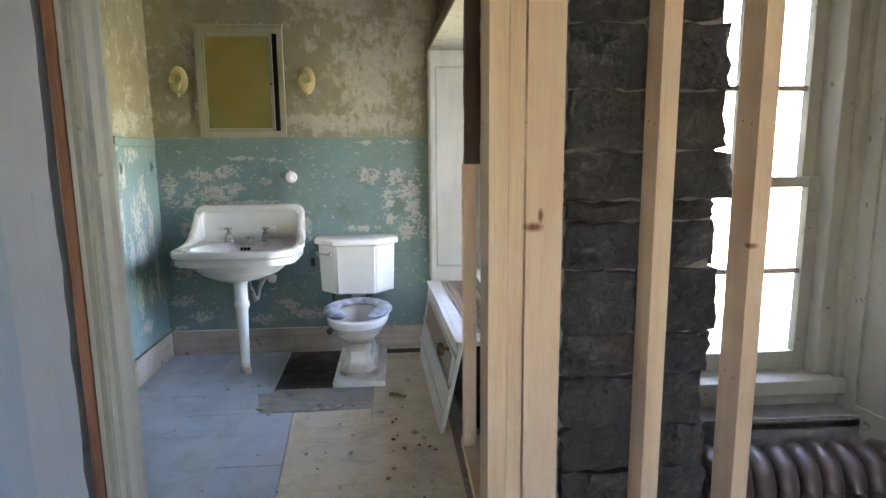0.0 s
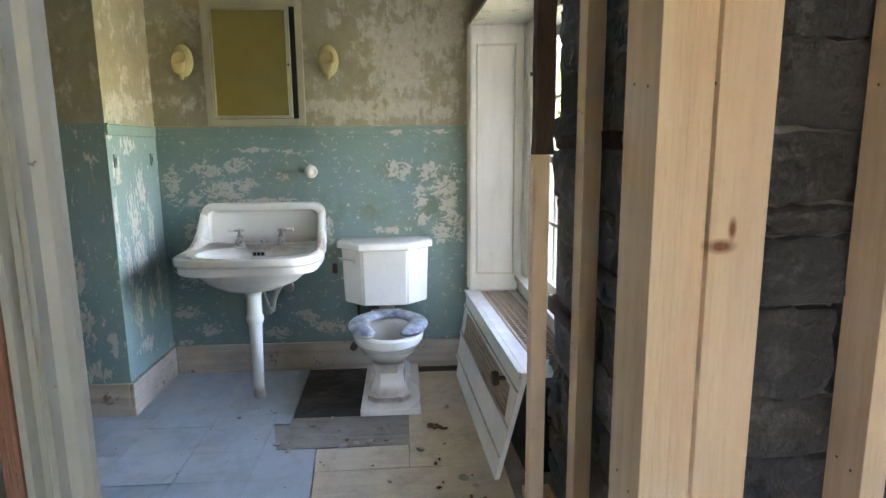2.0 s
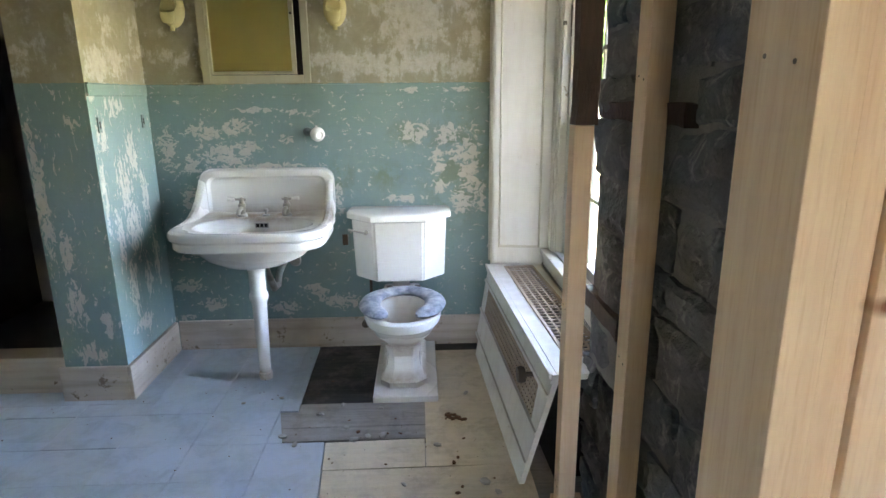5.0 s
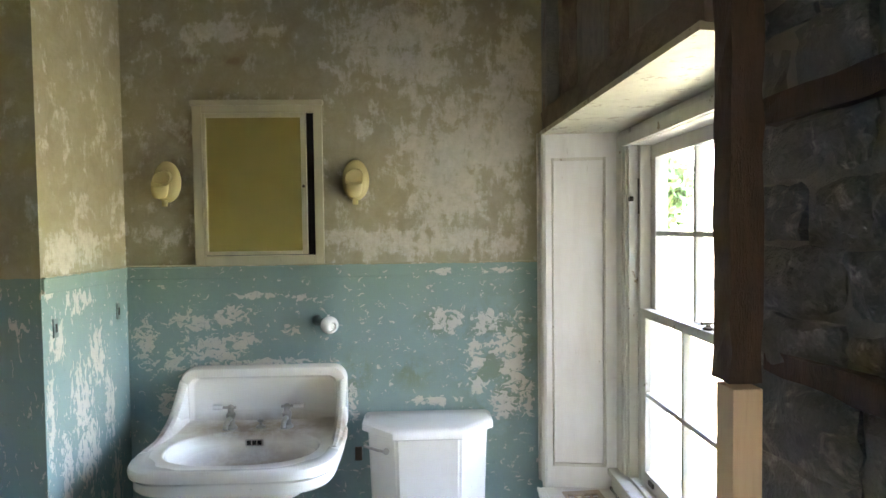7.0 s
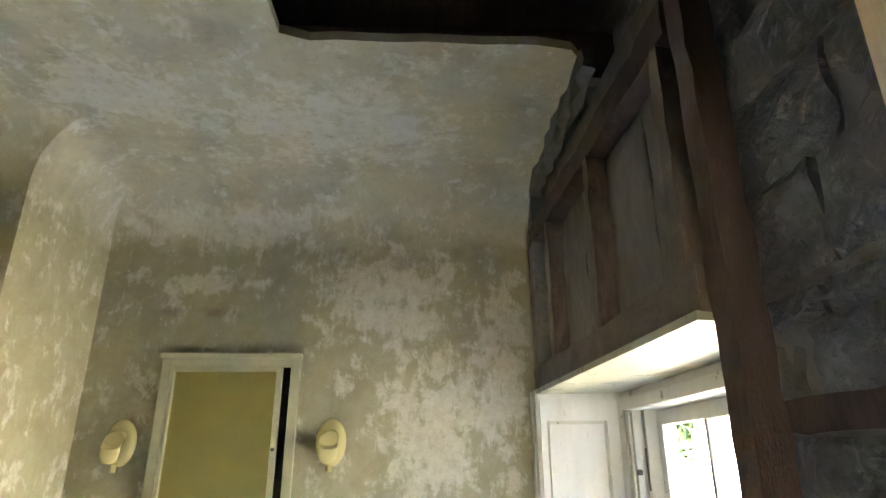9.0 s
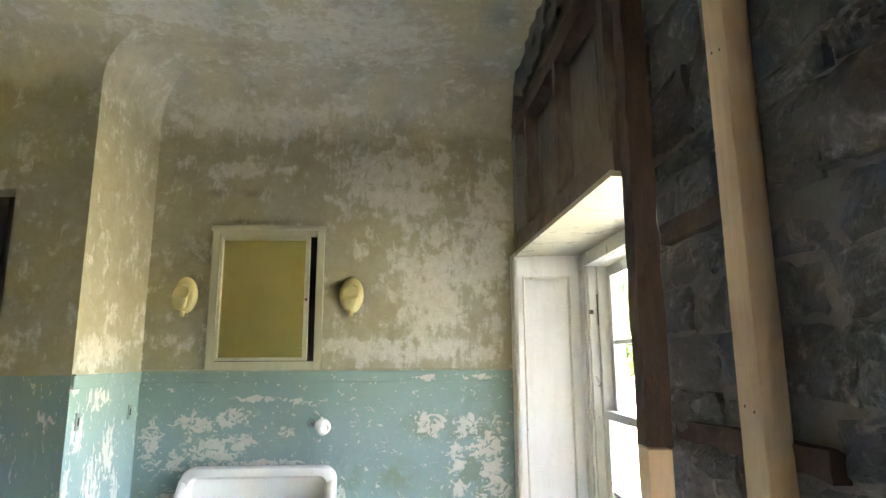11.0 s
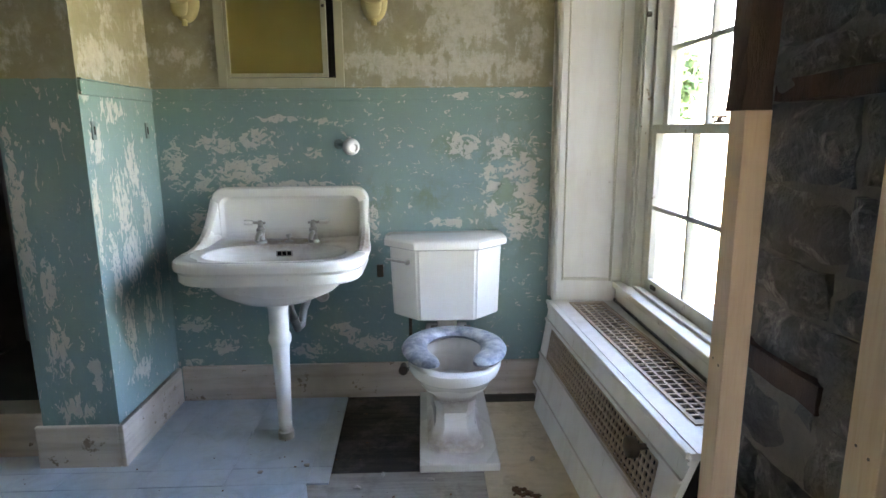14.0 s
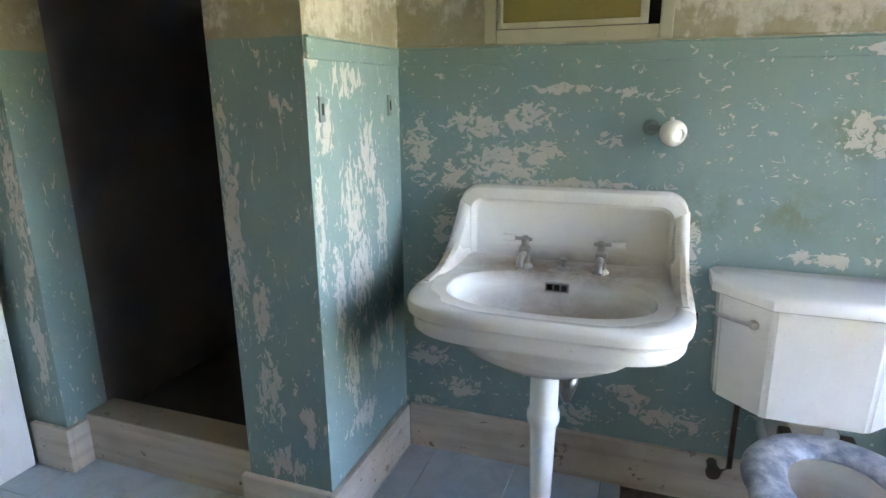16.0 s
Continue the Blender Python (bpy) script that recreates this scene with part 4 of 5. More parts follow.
for s in (-1, 1):
    rings = []
    for k in range(11):
        t = k / 10
        y = -0.045 - 0.34 * t
        z = 0.800 + 0.185 * (1 - t) ** 2.6 + 0.006
        hx = 0.336 + 0.010 * t
        w = 0.024
        rings.append([(SX + s * (hx - w), y, 0.79), (SX + s * (hx - w * 0.8), y, z - 0.012), (SX + s * (hx - w * 0.3), y, z),
                      (SX + s * (hx + w * 0.3), y, z), (SX + s * (hx + w * 0.75), y, z - 0.012), (SX + s * (hx + w * 0.8), y, 0.79)])
    bm = bmesh.new()
    loft(bm, rings)
    part("side_scroll", bm, M_PORCELAIN, basin, smooth=True)
bm = bmesh.new()
turned(bm, [(0.068, 0.628), (0.059, 0.600), (0.045, 0.585), (0.040, 0.57), (0.039, 0.47), (0.045, 0.462), (0.047, 0.445), (0.045, 0.430), (0.039, 0.420),
            (0.036, 0.40), (0.027, 0.05), (0.027, 0.042), (0.033, 0.036), (0.033, 0.004), (0.031, 0.0)], (SX + 0.005, -0.395, 0.0), 28)
part("leg", bm, M_PORCELAIN, basin, "white tapering porcelain leg", True)
# overflow plate and taps
bm = bmesh.new()
box(bm, SX - 0.036, SX + 0.036, -0.208, -0.200, 0.748, 0.776, bevel=0.004)
ov = part("overflow", bm, M_CHROME, basin, "metal overflow plate with dark slots")
for k in (-1, 0, 1):
    part("slot", one_box(SX + 0.021 * k - 0.008, SX + 0.021 * k + 0.008, -0.2105, -0.206, 0.753, 0.771, bevel=0.002), M_BLACK, ov)
for s in (-1, 1):
    tx = SX + 0.115 * s
    bm = bmesh.new()
    turned(bm, [(0.026, 0.0), (0.024, 0.008), (0.016, 0.014), (0.014, 0.04), (0.019, 0.05), (0.019, 0.062), (0.012, 0.07), (0.012, 0.085), (0.016, 0.09), (0.006, 0.1)], (tx, -0.13, 0.796), 16)
    tube(bm, [(tx, -0.13, 0.838), (tx, -0.165, 0.842), (tx, -0.195, 0.832), (tx, -0.205, 0.815)], 0.011, 10)
    tap = part("tap", bm, M_CHROME, basin, "tarnished tap with a white lever", True)
    bm = bmesh.new()
    dx = -1 if s < 0 else 1
    tube(bm, [(tx, -0.13, 0.884), (tx + dx * 0.028, -0.135, 0.886), (tx + dx * 0.03, -0.135, 0.886)], 0.006, 8)
    tube(bm, [(tx - dx * 0.022, -0.13, 0.884), (tx, -0.13, 0.884)], 0.006, 8)
    part("lever_stem", bm, M_CHROME, tap, smooth=True)
    bm = bmesh.new()
    tube(bm, [(tx + dx * 0.03, -0.135, 0.886), (tx + dx * 0.036, -0.1355, 0.886), (tx + dx * 0.062, -0.137, 0.888), (tx + dx * 0.068, -0.137, 0.888)], 0.0105, 10)
    part("lever", bm, M_PORCELAIN, tap, "white porcelain lever", True)
bm = bmesh.new()
turned(bm, [(0.020, 0.0), (0.018, 0.006), (0.006, 0.010), (0.006, 0.022), (0.013, 0.026), (0.012, 0.034), (0.003, 0.038)], (SX + 0.005, -0.125, 0.796), 14)
part("stopper_knob", bm, M_CHROME, basin, "small metal stopper knob", True)
# waste pipe and stop valves behind the leg
bm = bmesh.new()
tube(bm, [(SX + 0.04, -0.33, 0.62), (SX + 0.045, -0.30, 0.50), (SX + 0.05, -0.26, 0.44), (SX + 0.055, -0.20, 0.44), (SX + 0.06, -0.16, 0.50), (SX + 0.065, -0.05, 0.53), (SX + 0.065, -0.002, 0.53)], 0.018, 10)
part("waste_pipe", bm, M_CHROME, basin, "tarnished waste pipe", True)
for x, r in ((SX - 0.12, 0.011), (SX + 0.14, 0.011)):
    bm = bmesh.new()
    tube(bm, [(x, -0.004, 0.55), (x, -0.09, 0.55), (x, -0.10, 0.57), (x, -0.10, 0.66)], r, 8)
    part("supply_pipe", bm, M_BRASS, basin, smooth=True)
    bm = bmesh.new()
    turned(bm, [(0.008, 0.0), (0.012, -0.02), (0.030, -0.022), (0.032, -0.032), (0.026, -0.040), (0.006, -0.042)], (x, -0.10, 0.55), 14, "y")
    part("stop_valve", bm, M_CHROME, basin, "round stop valve handle", True)


# ---- toilet ----
TX = 1.284
toilet = holder("toilet", 1.30, -0.35, 0, "white porcelain toilet with octagonal tank on a marble plinth, lid missing", "toilet")


def octo(hw, fw, y0, ys, y1, z, cx=TX):
    return [(cx - hw, y0, z), (cx - hw, ys, z), (cx - fw, y1, z), (cx + fw, y1, z), (cx + hw, ys, z), (cx + hw, y0, z)]


bm = bmesh.new()
loft(bm, [octo(0.225, 0.118, -0.03, -0.115, -0.222, 0.450), octo(0.238, 0.124, -0.025, -0.125, -0.238, 0.458), octo(0.250, 0.130, -0.02, -0.130, -0.250, 0.78)])
bmesh.ops.bevel(bm, geom=[e for e in bm.edges if abs(e.verts[0].co.z - e.verts[1].co.z) > 0.2], offset=0.010, segments=3, affect="EDGES")
tank = part("tank", bm, M_PORCELAIN, toilet, smooth=True)
bm = bmesh.new()
loft(bm, [octo(0.262, 0.134, -0.012, -0.132, -0.258, 0.772), octo(0.273, 0.139, -0.008, -0.136, -0.270, 0.778), octo(0.273, 0.139, -0.008, -0.136, -0.270, 0.804),
          octo(0.262, 0.136, -0.012, -0.134, -0.264, 0.813), octo(0.245, 0.128, -0.02, -0.128, -0.248, 0.818), octo(0.10, 0.06, -0.10, -0.13, -0.16, 0.821)])
part("tank_lid", bm, M_PORCELAIN, toilet, smooth=True)
bm = bmesh.new()
turned(bm, [(0.013, 0.0), (0.014, -0.012), (0.009, -0.022), (0.002, -0.024)], (1.115, -0.207, 0.715), 12, "y")
tube(bm, [(1.115, -0.222, 0.715), (1.08, -0.205, 0.717), (1.03, -0.165, 0.718), (1.02, -0.155, 0.718)], 0.006, 8)
part("flush_lever", bm, M_CHROME, toilet, "chrome flush lever", True)
BX = 1.302
bm = bmesh.new()
loft(bm, [oval(BX, 0.085, -0.534, -0.232, 0.20, 2.6), oval(BX, 0.10, -0.564, -0.212, 0.235, 2.5), oval(BX, 0.145, -0.634, -0.192, 0.280, 2.3), oval(BX, 0.170, -0.669, -0.172, 0.325, 2.2),
          oval(BX, 0.176, -0.679, -0.167, 0.336, 2.2), oval(BX, 0.184, -0.694, -0.162, 0.342, 2.2), oval(BX, 0.190, -0.702, -0.160, 0.365, 2.2), oval(BX, 0.188, -0.700, -0.162, 0.384, 2.2),
          oval(BX, 0.178, -0.689, -0.177, 0.390, 2.2), oval(BX, 0.150, -0.659, -0.232, 0.388, 2.1), oval(BX, 0.138, -0.644, -0.257, 0.372, 2.0), oval(BX, 0.125, -0.624, -0.272, 0.33, 2.0),
          oval(BX, 0.10, -0.584, -0.302, 0.25, 2.0), oval(BX, 0.05, -0.504, -0.362, 0.215, 2.0)])
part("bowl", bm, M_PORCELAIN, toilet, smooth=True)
bm = bmesh.new()
box(bm, BX - 0.115, BX + 0.085, -0.21, -0.03, 0.30, 0.384, bevel=0.02)
box(bm, BX - 0.06, BX + 0.03, -0.17, -0.06, 0.38, 0.452, bevel=0.01)
part("back_shelf", bm, M_PORCELAIN, toilet, smooth=True)


def foot(hw, c, y0, y1, z):
    return [(BX - hw, y0 + c, z), (BX - hw + c, y0, z), (BX + hw - c, y0, z), (BX + hw, y0 + c, z), (BX + hw, y1, z), (BX - hw, y1, z)]


bm = bmesh.new()
loft(bm, [foot(0.112, 0.045, -0.610, -0.10, 0.0345), foot(0.112, 0.045, -0.610, -0.10, 0.062), foot(0.098, 0.042, -0.593, -0.11, 0.072), foot(0.080, 0.036, -0.565, -0.13, 0.12),
          foot(0.074, 0.03, -0.545, -0.15, 0.17), foot(0.086, 0.034, -0.565, -0.17, 0.225)])
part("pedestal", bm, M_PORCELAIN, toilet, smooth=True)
part("plinth", one_box(1.158, 1.466, -0.690, -0.045, 0.0, 0.034, bevel=0.007), M_PORCELAIN, toilet, "white marble floor slab")
# open-front seat
bm = bmesh.new()
rings = []
for k in range(41):
    a = radians(-64) + radians(308) * k / 40
    c, s = math.cos(a), math.sin(a)
    cx, cy = BX, -0.452
    ex, ey = 0.160, 0.208 if s < 0 else 0.185
    w = 0.052 * {0: 0.25, 1: 0.72, 2: 0.93}.get(min(k, 40 - k), 1.0)
    mid = Vector((cx + ex * c, cy + ey * s, 0.414))
    out = Vector((c / ex, s / ey, 0)).normalized()
    h = 0.021 * {0: 0.4, 1: 0.85}.get(min(k, 40 - k), 1.0)
    rings.append([tuple(mid + out * (w * math.cos(b)) + Vector((0, 0, h * math.sin(b)))) for b in [2 * math.pi * i / 12 for i in range(12)]])
loft(bm, rings)
seat = part("seat", bm, M_SEAT, toilet, "open-front seat with worn blue-grey paint", True)
for x in (BX - 0.075, BX + 0.075):
    part("seat_hinge", one_box(x - 0.016, x + 0.016, -0.235, -0.19, 0.388, 0.42, bevel=0.006), M_BRASS, toilet, "dark seat hinge")
bm = bmesh.new()
tube(bm, [(1.12, -0.10, 0.45), (1.12, -0.10, 0.20), (1.10, -0.07, 0.16), (1.08, -0.024, 0.16)], 0.008, 8)
turned(bm, [(0.016, 0.0), (0.016, -0.05), (0.022, -0.052), (0.022, -0.065), (0.005, -0.067)], (1.08, -0.022, 0.16), 12, "y")
part("supply_pipe", bm, M_BRASS, toilet, "dark supply pipe and valve", True)


# ---- medicine cabinet ----
cab = holder("medicine_cabinet", 0.575, 0, 1.46, "cream medicine cabinet with an aged mirror, door slightly ajar", "medicine cabinet")
X0, X1, Z0, Z1 = 0.303, 0.849, 1.466, 2.150
bm = bmesh.new()
for a, b, c, d in ((X0, X0 + 0.04, Z0, Z1), (X1 - 0.036, X1, Z0, Z1), (X0 + 0.04, X1 - 0.036, Z0, Z0 + 0.04), (X0 + 0.04, X1 - 0.036, Z1 - 0.036, Z1)):
    box(bm, a, b, -0.026, -0.001, c, d, bevel=0.004)
part("frame", bm, M_CABINET, cab, "cream wooden frame")
part("top_moulding", one_box(X0 - 0.006, X1 + 0.006, -0.038, -0.001, Z1 - 0.006, Z1 + 0.016, bevel=0.005), M_CABINET, cab)
# black sheet paints the shade seen past the cabinet door
part("inside", one_box(X0 + 0.04, X1 - 0.036, -0.004, -0.001, Z0 + 0.04, Z1 - 0.036), M_BLACK, cab, "black sheet for the shade inside the cabinet")
D0, D1, E0, E1 = X0 + 0.043, X1 - 0.068, Z0 + 0.043, Z1 - 0.038
bm = bmesh.new()
for a, b, c, d in ((D0, D0 + 0.014, E0, E1), (D1 - 0.022, D1, E0, E1), (D0 + 0.014, D1 - 0.022, E0, E0 + 0.016), (D0 + 0.014, D1 - 0.022, E1 - 0.018, E1)):
    box(bm, a, b, -0.030, -0.006, c, d, bevel=0.003)
door = part("door", bm, M_CABINET, cab, "cream cabinet door frame")
part("mirror", one_box(D0 + 0.014, D1 - 0.022, -0.020, -0.012, E0 + 0.016, E1 - 0.018), M_MIRROR, door, "aged yellowish mirror glass")
bm = bmesh.new()
turned(bm, [(0.005, 0), (0.004, -0.008), (0.007, -0.012), (0.003, -0.017)], (D1 - 0.009, -0.030, 1.80), 10, "y")
part("knob", bm, M_BRASS, door, "tiny knob", True)


# ---- wall lights ----
def sconce(x):
    s = holder("wall_light", x, 0, 1.82, "yellowed porcelain wall light fitting without bulb", "wall light", "wall lights")
    bm = bmesh.new()
    rings = []
    for y, k in ((-0.001, 1.0), (-0.010, 1.0), (-0.020, 0.9), (-0.028, 0.7), (-0.032, 0.4)):
        rings.append([(x + 0.058 * k * math.cos(a), y, 1.825 + 0.088 * k * math.sin(a)) for a in [2 * math.pi * i / 28 for i in range(28)]])
    loft(bm, rings)
    part("backplate", bm, M_SCONCE, s, smooth=True)
    bm = bmesh.new()
    rings = []
    for (y, z, r) in ((-0.02, 1.842, 0.030), (-0.045, 1.846, 0.034), (-0.066, 1.835, 0.036), (-0.078, 1.810, 0.037), (-0.080, 1.785, 0.036), (-0.078, 1.765, 0.031), (-0.077, 1.757, 0.026)):
        rings.append([(x + r * math.cos(a), y + 0.35 * r * math.sin(a), z + 0.85 * r * math.sin(a) * (1 if z > 1.82 else 0.35)) for a in [2 * math.pi * i / 18 for i in range(18)]])
    loft(bm, rings)
    part("socket", bm, M_SCONCE, s, smooth=True)
    bm = bmesh.new()
    tube(bm, [(x, -0.03, 1.742), (x, -0.035, 1.730), (x, -0.034, 1.72)], 0.012, 8)
    part("pull_tip", bm, M_SCONCE, s, smooth=True)
    return s


sconce(0.186)
sconce(0.988)

# porcelain peg
peg = holder("wall_peg", 0.868, 0, 1.208, "round white porcelain wall fitting on a short stem", "wall fitting")
bm = bmesh.new()
turned(bm, [(0.024, 0.0), (0.022, -0.007), (0.013, -0.010), (0.012, -0.014)], (0.812, -0.0005, 1.219), 18, "y")
part("base", bm, M_TEAL_METAL, peg, "stained metal base", True)
bm = bmesh.new()
tube(bm, [(0.812, -0.010, 1.219), (0.835, -0.026, 1.216), (0.862, -0.046, 1.211)], 0.0105, 12)
part("stem", bm, M_TEAL_METAL, peg, "short stained stem", True)
bm = bmesh.new()
turned(bm, [(0.012, 0.030), (0.029, 0.024), (0.037, 0.010), (0.038, -0.004), (0.034, -0.018), (0.024, -0.028), (0.018, -0.029), (0.014, -0.022), (0.004, -0.020)], (0, 0, 0), 24)
bm.transform(Matrix.Translation((0.872, -0.062, 1.208)) @ Vector((0.55, -0.80, -0.15)).to_track_quat("-Z", "Y").to_matrix().to_4x4())
part("knob", bm, M_PORCELAIN, peg, smooth=True)
bm = bmesh.new()
tube(bm, [(0.868, -0.060, 1.238), (0.867, -0.061, 1.252)], 0.006, 8)
part("tip", bm, M_PORCELAIN, peg, smooth=True)


# small metal keepers on the pier
def keeper(y):
    k = holder("wall_bracket", 0, y, 1.285, "small paint-smeared metal bracket plate on the pier", "bracket", "bracket plates")
    part("plate", one_box(0.0005, 0.006, y - 0.013, y + 0.013, 1.252, 1.318, bevel=0.002), M_TEAL_METAL, k)
    part("slot", one_box(0.0062, 0.0075, y - 0.005, y + 0.005, 1.270, 1.300, bevel=0.0006), M_BLACK, k)


keeper(-0.504)
keeper(-0.083)
wp = holder("wall_outlet", 1.0, 0, 0.62, "small dark metal wall plate beside the tank", "wall plate")
part("plate", one_box(0.965, 0.995, -0.012, -0.001, 0.60, 0.66, bevel=0.003), M_BRASS, wp)

# white door leaf on the west side
leaf = holder("door_1", -1.33, -0.75, 0, "white painted door standing open", "door", kind="structure")
part("leaf", one_box(-1.28, -1.24, -1.45, -0.60, 0.004, 2.03, bevel=0.004), M_JAMB, leaf)


# ---- outside ----
bm = bmesh.new()
bmesh.ops.create_grid(bm, x_segments=40, y_segments=40, size=400)
for v in bm.verts:
    v.co.z = -1.2
tagged(part("ground", bm, M_GRASS), "ground outside, made pale to bounce sunlight indoors", "ground", kind="structure")


def tree(x, y, h, seed):
    rnd = random.Random(seed)
    t = holder("tree", x, y, -1.2, "leafy green tree outside the window", "tree", "trees outside")
    bm = bmesh.new()
    loft(bm, [[(x + r * math.cos(a), y + r * math.sin(a), z) for a in [2 * math.pi * i / 10 for i in range(10)]] for r, z in ((0.35, -1.25), (0.25, 0.5), (0.18, h * 0.5), (0.06, h * 0.9))])
    for k in range(9):
        a, z = rnd.uniform(0, 6.28), rnd.uniform(h * 0.2, h * 0.7)
        tube(bm, [(x, y, z), (x + 1.2 * math.cos(a), y + 1.2 * math.sin(a), z + 0.9), (x + 2.4 * math.cos(a), y + 2.4 * math.sin(a), z + 1.4)], 0.06, 6)
    part("trunk", bm, M_BARK, t)
    verts, faces = [], []
    for k in range(3200):
        u = Vector((rnd.gauss(0, 1), rnd.gauss(0, 1), rnd.gauss(0, 0.9))).normalized() * (rnd.uniform(0.3, 1) ** 0.5)
        c = Vector((x, y, h * 0.55)) + Vector((u.x * 3.0, u.y * 3.0, u.z * h * 0.5))
        d = Vector((rnd.gauss(0, 1), rnd.gauss(0, 1), rnd.gauss(0, 1))).normalized()
        e = d.orthogonal().normalized()
        s = rnd.uniform(0.18, 0.42)
        i = len(verts)
        verts += [tuple(c + d * s), tuple(c + e * s * 0.5), tuple(c - d * s), tuple(c - e * s * 0.5)]
        faces.append((i, i + 1, i + 2, i + 3))
    me = bpy.data.meshes.new("crown")
    me.from_pydata(verts, [], faces)
    me.materials.append(M_LEAVES)
    c = new("crown", me)
    c.parent, c.matrix_parent_inverse = t, t.matrix_world.inverted()


for k, (x, y, h) in enumerate(((30, -13, 6), (34, -6.5, 7), (30, 3.5, 5.5), (33, 11, 7), (26, 19, 6.5), (10.5, 24, 6))):
    tree(x, y, h, k + 1)


# ---- floor pieces ----
M_FLOOR = bpy.data.objects["floor"]


def flat(name, pts, z0, z1, material, parent=M_FLOOR, label=""):
    bm = bmesh.new()
    prism(bm, pts, z0, z1)
    return part(name, bm, material, parent, label)


def clip(poly, a, b, c):
    """Keeps the part of a polygon with a x + b y <= c."""
    out = []
    for i, p in enumerate(poly):
        q = poly[(i + 1) % len(poly)]
        dp, dq = a * p[0] + b * p[1] - c, a * q[0] + b * q[1] - c
        if dp <= 0:
            out.append(p)
        if dp * dq < 0:
            t = dp / (dp - dq)
            out.append((p[0] + t * (q[0] - p[0]), p[1] + t * (q[1] - p[1])))
    return out


# blue linoleum tiles
T, G = 0.305, 0.0008
for i in range(-6, 4):
    for j in range(9):
        x0, y1 = i * T + 0.13, -0.02 - j * T
        x1, y0 = x0 + T, y1 - T
        if x1 < -1.6 or y0 < -2.62:
            continue
        for lo, hi, cut in ((-0.74, 0.1, (1.0, 0.02, 0.806)), (-1.0, -0.74, (1.0, 0.25, 0.555)), (-2.62, -1.0, (1.0, 0.084, 0.896))):
            a, b = max(y0, lo), min(y1, hi)
            if b - a < 0.01:
                continue
            poly = clip([(x0 + G, a + G), (x1 - G, a + G), (x1 - G, b - G), (x0 + G, b - G)], *cut)
            poly = clip(poly, -1, 0, 1.6)
            if len(poly) > 2:
                flat("floor_tile", poly, -0.028, 0.003 + 0.0015 * random.random(), M_LINO)
# old dark boards round the toilet
for k in range(7):
    y1 = -0.005 - 0.095 * k
    flat("floor_board", [(0.70, y1 - 0.093), (1.72, y1 - 0.093), (1.72, y1), (0.70, y1)], -0.029, -0.006 + 0.002 * random.random(), M_DARK)
for k in range(3):
    y1 = -0.670 - 0.104 * k
    flat("floor_board", [(0.62, y1 - 0.102), (1.42, y1 - 0.102), (1.42, y1), (0.62, y1)], -0.029, -0.004 + 0.002 * random.random(), M_GREYBOARD)
# tan underlay boards, in three sheets
flat("underlay_sheet", [(1.402, -0.112), (1.79, -0.112), (1.80, -1.188), (1.402, -1.188)], -0.0285, 0.002, M_TAN)
flat("underlay_sheet", [(0.985, -1.004), (1.398, -0.993), (1.398, -1.188), (1.000, -1.192)], -0.0285, 0.002, M_TAN)
flat("underlay_sheet", [(1.002, -1.196), (1.80, -1.192), (1.82, -2.50), (1.115, -2.60)], -0.0285, 0.0025, M_TAN)


# ---- masonry: rough stones and blocks ----
STONE_WALL = bpy.data.objects["wall_east"]


def rough_stone(w, h, d, rnd):
    """A rough block, w wide, h high, d deep, its face at depth 0 and its back at d: (across, up, depth) points."""
    n = 6
    verts, faces = [], []
    tilt_u, tilt_v = rnd.uniform(-0.012, 0.012), rnd.uniform(-0.010, 0.010)
    seed = Vector((rnd.uniform(0, 50), rnd.uniform(0, 50), 0))
    for j in range(n + 1):
        for i in range(n + 1):
            u, v = i / n, j / n
            rim = min(u, 1 - u, v, 1 - v)
            push = 0.013 if rim == 0 else 0.003 if rim < 0.2 else 0.0
            lump = 0.020 * noise.noise(seed + Vector((w * u * 9, h * v * 11, 0))) + 0.007 * noise.noise(seed + Vector((w * u * 30, h * v * 30, 5)))
            verts.append([w * u + rnd.uniform(-0.007, 0.007), h * v + rnd.uniform(-0.006, 0.006), push + lump + tilt_u * (u - 0.5) + tilt_v * (v - 0.5)])
    for j in range(n):
        for i in range(n):
            a = j * (n + 1) + i
            faces.append((a, a + 1, a + n + 2, a + n + 1))
    loop = [i for i in range(n + 1)] + [j * (n + 1) + n for j in range(1, n + 1)] + [n * (n + 1) + i for i in range(n - 1, -1, -1)] + [j * (n + 1) for j in range(n - 1, 0, -1)]
    back = []
    for k in loop:
        back.append(len(verts))
        verts.append([verts[k][0], verts[k][1], d])
    m = len(loop)
    for k in range(m):
        faces.append((loop[(k + 1) % m], loop[k], back[k], back[(k + 1) % m]))
    return verts, faces


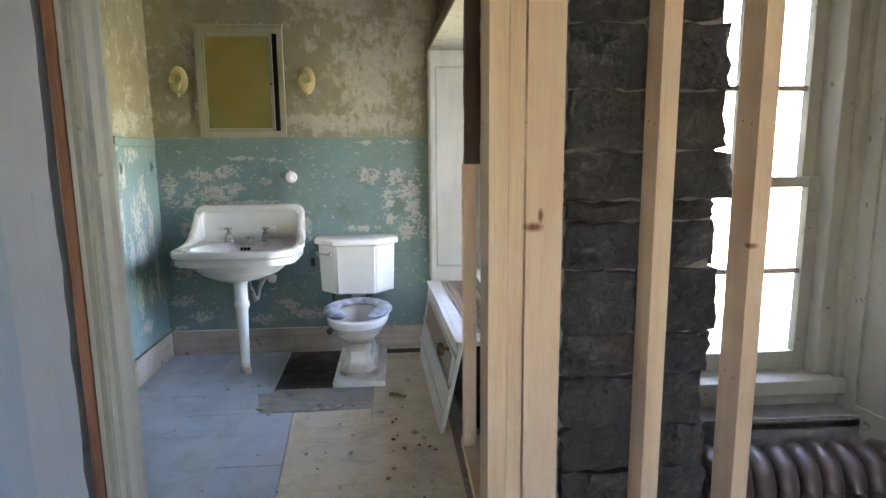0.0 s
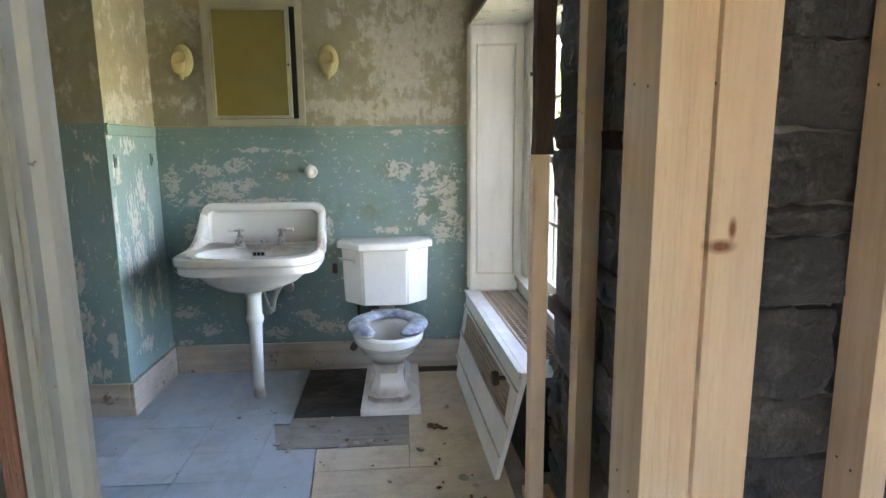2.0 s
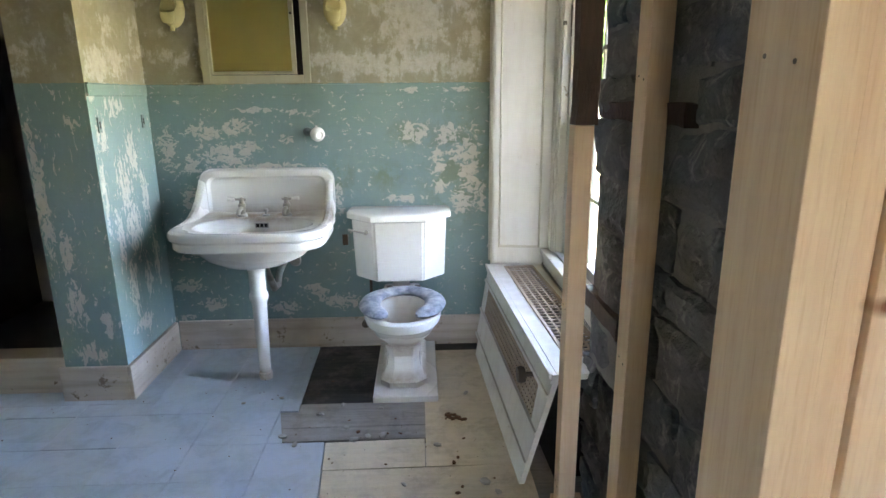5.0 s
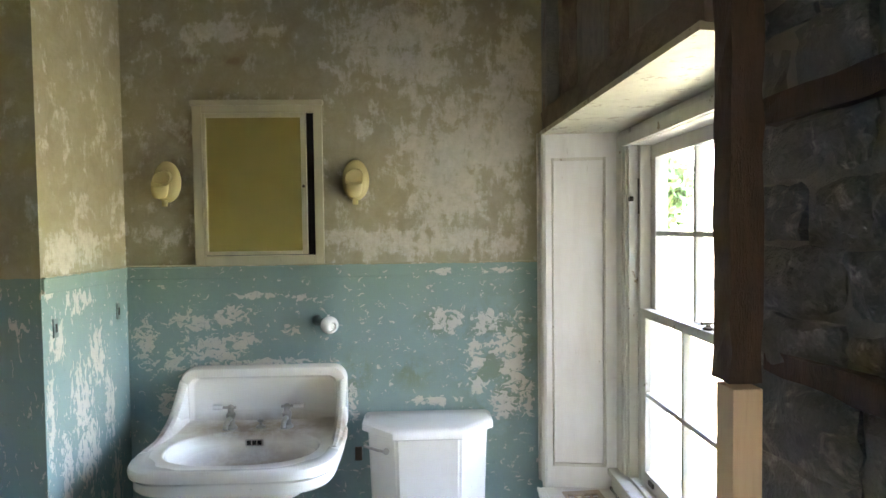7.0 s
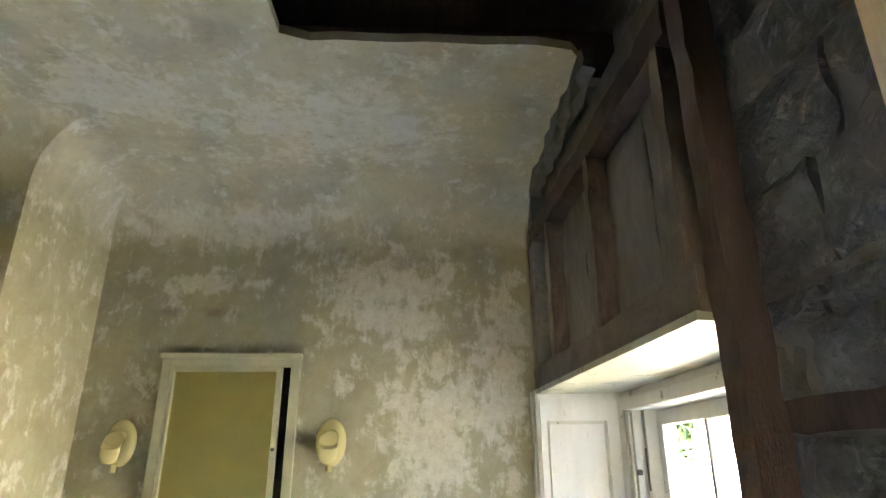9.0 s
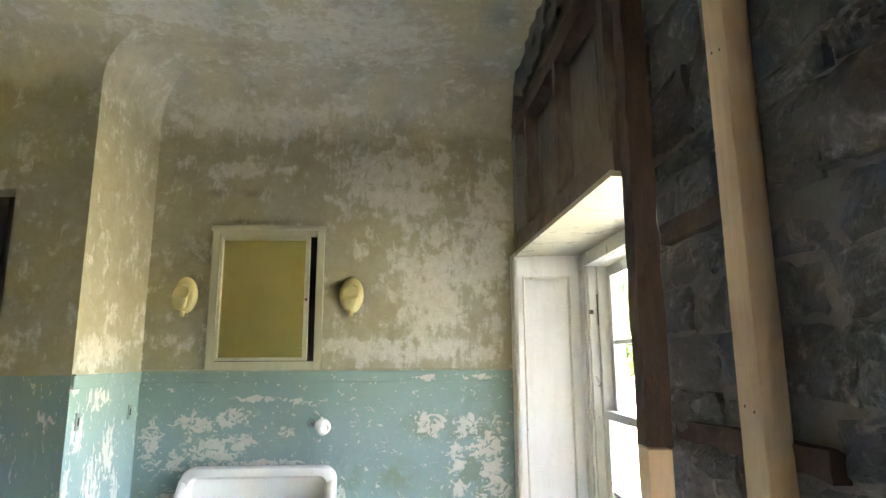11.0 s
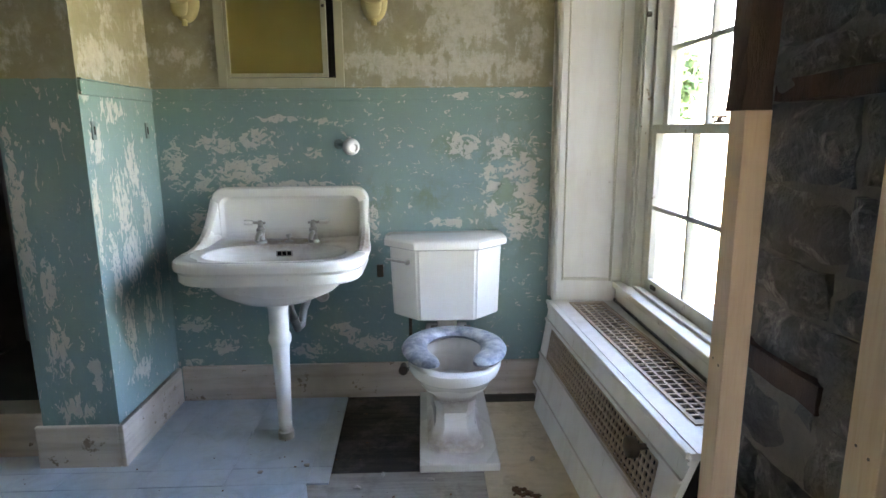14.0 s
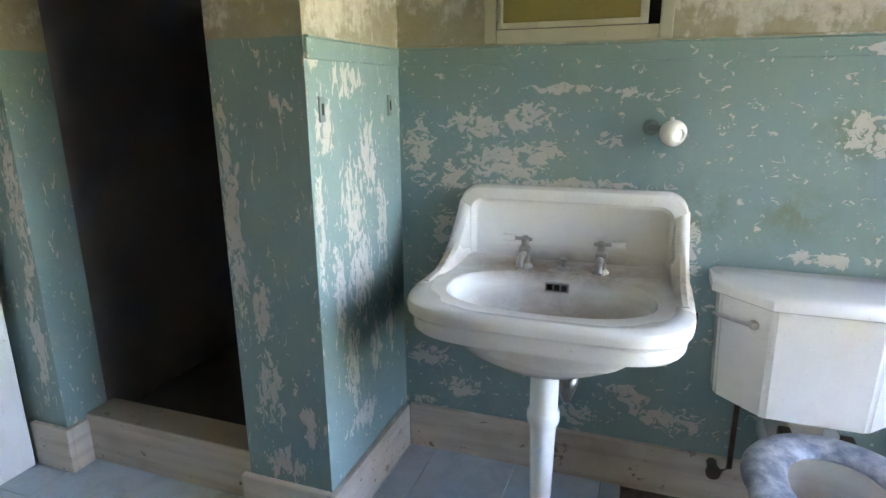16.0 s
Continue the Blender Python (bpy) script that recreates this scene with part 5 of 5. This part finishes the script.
def lay_stones(name, across0, across1, z0, z1, hmin, hmax, wmin, wmax, to_world, seed, ragged0=0.0, ragged1=0.0, joint=0.009, depth=0.07, courses=(), material=None):
    rnd = random.Random(seed)
    z = z0
    while z < z1 - 0.03:
        h = min(rnd.uniform(hmin, hmax), z1 - z)
        above = [c for c in courses if c > z + 0.01]
        if above:
            h = above[0] - z
        a = across0 + rnd.uniform(-ragged0, ragged0)
        end = across1 + rnd.uniform(-ragged1, ragged1)
        while a < end - 0.05:
            w = rnd.uniform(wmin, wmax)
            if end - a - w < 0.09:
                w = end - a
            proud = rnd.uniform(-0.012, 0.012)
            vs, fs = rough_stone(w - joint, h - joint, depth, rnd)
            me = bpy.data.meshes.new(name)
            me.from_pydata([to_world(a + p[0], z + p[1], p[2] + proud) for p in vs], [], fs)
            me.materials.append(material or M_STONE)
            ob = new(name, me)
            ob.parent, ob.matrix_parent_inverse = STONE_WALL, STONE_WALL.matrix_world.inverted()
            a += w
        z += h


# long face towards the bathroom, the part over the window, and the end towards the room
lay_stones("stone", 1.345, 2.47, 0.0, 2.04, 0.09, 0.19, 0.14, 0.36, lambda a, z, d: (1.950 + d, -a, z), 5, ragged0=0.025)
lay_stones("stone", 0.10, 2.47, 2.05, 3.15, 0.10, 0.20, 0.18, 0.42, lambda a, z, d: (1.950 + d, -a, z), 6)
# squared blocks, their shade put into the darker stone colour
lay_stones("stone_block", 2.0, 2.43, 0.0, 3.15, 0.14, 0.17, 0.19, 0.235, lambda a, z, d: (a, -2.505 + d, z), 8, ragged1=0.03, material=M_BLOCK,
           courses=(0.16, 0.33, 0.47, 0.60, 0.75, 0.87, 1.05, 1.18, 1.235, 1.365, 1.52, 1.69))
lay_stones("stone", 1.55, 2.46, 0.0, 2.04, 0.12, 0.20, 0.3, 0.45, lambda a, z, d: (2.42 - d, -a, z), 9)


# ---- debris on the floor ----
def chunk(bm, x, y, z, r, rnd):
    vs = bmesh.ops.create_icosphere(bm, subdivisions=1, radius=r)["verts"]
    q = Matrix.Rotation(rnd.uniform(0, 6.28), 3, "Z")
    for v in vs:
        v.co = q @ Vector((v.co.x * 1.5, v.co.y, v.co.z * 0.6)) * rnd.uniform(0.75, 1.2) + Vector((x, y, z + r * 0.42))


rnd = random.Random(12)
for x, y, r in ((0.80, -0.96, 0.016), (0.93, -0.78, 0.013), (1.10, -1.00, 0.019), (1.16, -0.98, 0.014), (1.22, -0.97, 0.018), (1.20, -0.74, 0.012), (0.86, -1.02, 0.012), (1.32, -1.48, 0.014), (1.32, -1.30, 0.010), (0.72, -0.62, 0.010), (1.45, -1.05, 0.012), (1.62, -1.30, 0.016), (1.66, -1.36, 0.012), (1.52, -1.62, 0.013), (1.30, -1.75, 0.011), (1.12, -1.46, 0.010),
                (1.60, -0.62, 0.012), (0.55, -0.66, 0.009), (1.06, -0.90, 0.012), (1.02, -0.70, 0.010), (1.68, -1.75, 0.014), (1.22, -2.05, 0.012)):
    bm = bmesh.new()
    chunk(bm, x, y, 0.003, r, rnd)
    tagged(part("plaster_chunk", bm, M_RUBBLE), "small broken piece of plaster on the floor", "rubble", "plaster pieces")
bm = bmesh.new()
for k in range(14):
    chunk(bm, 1.53 + rnd.gauss(0, 0.03), -0.83 + rnd.gauss(0, 0.018), 0.003, rnd.uniform(0.005, 0.012), rnd)
tagged(part("brown_debris", bm, M_LEAF_LITTER), "crumbled rust-brown debris on the underlay board", "debris", kind="stuff")
bm = bmesh.new()
for k in range(130):
    chunk(bm, 1.72 - 0.75 * rnd.random() ** 1.4, -0.8 - 1.75 * rnd.random() ** 0.8, 0.003, 0.0015 + 0.0075 * rnd.random() ** 3, rnd)
for k in range(60):
    chunk(bm, rnd.uniform(-0.4, 0.95), rnd.uniform(-2.4, -0.1), 0.005, rnd.uniform(0.001, 0.004), rnd)
for k in range(60):
    chunk(bm, rnd.uniform(0.85, 1.7), rnd.uniform(-0.95, -0.03), -0.003, rnd.uniform(0.001, 0.004), rnd)
tagged(part("floor_crumbs", bm, M_LEAF_LITTER), "scattered dark crumbs and grit on the floor", "debris", kind="stuff")
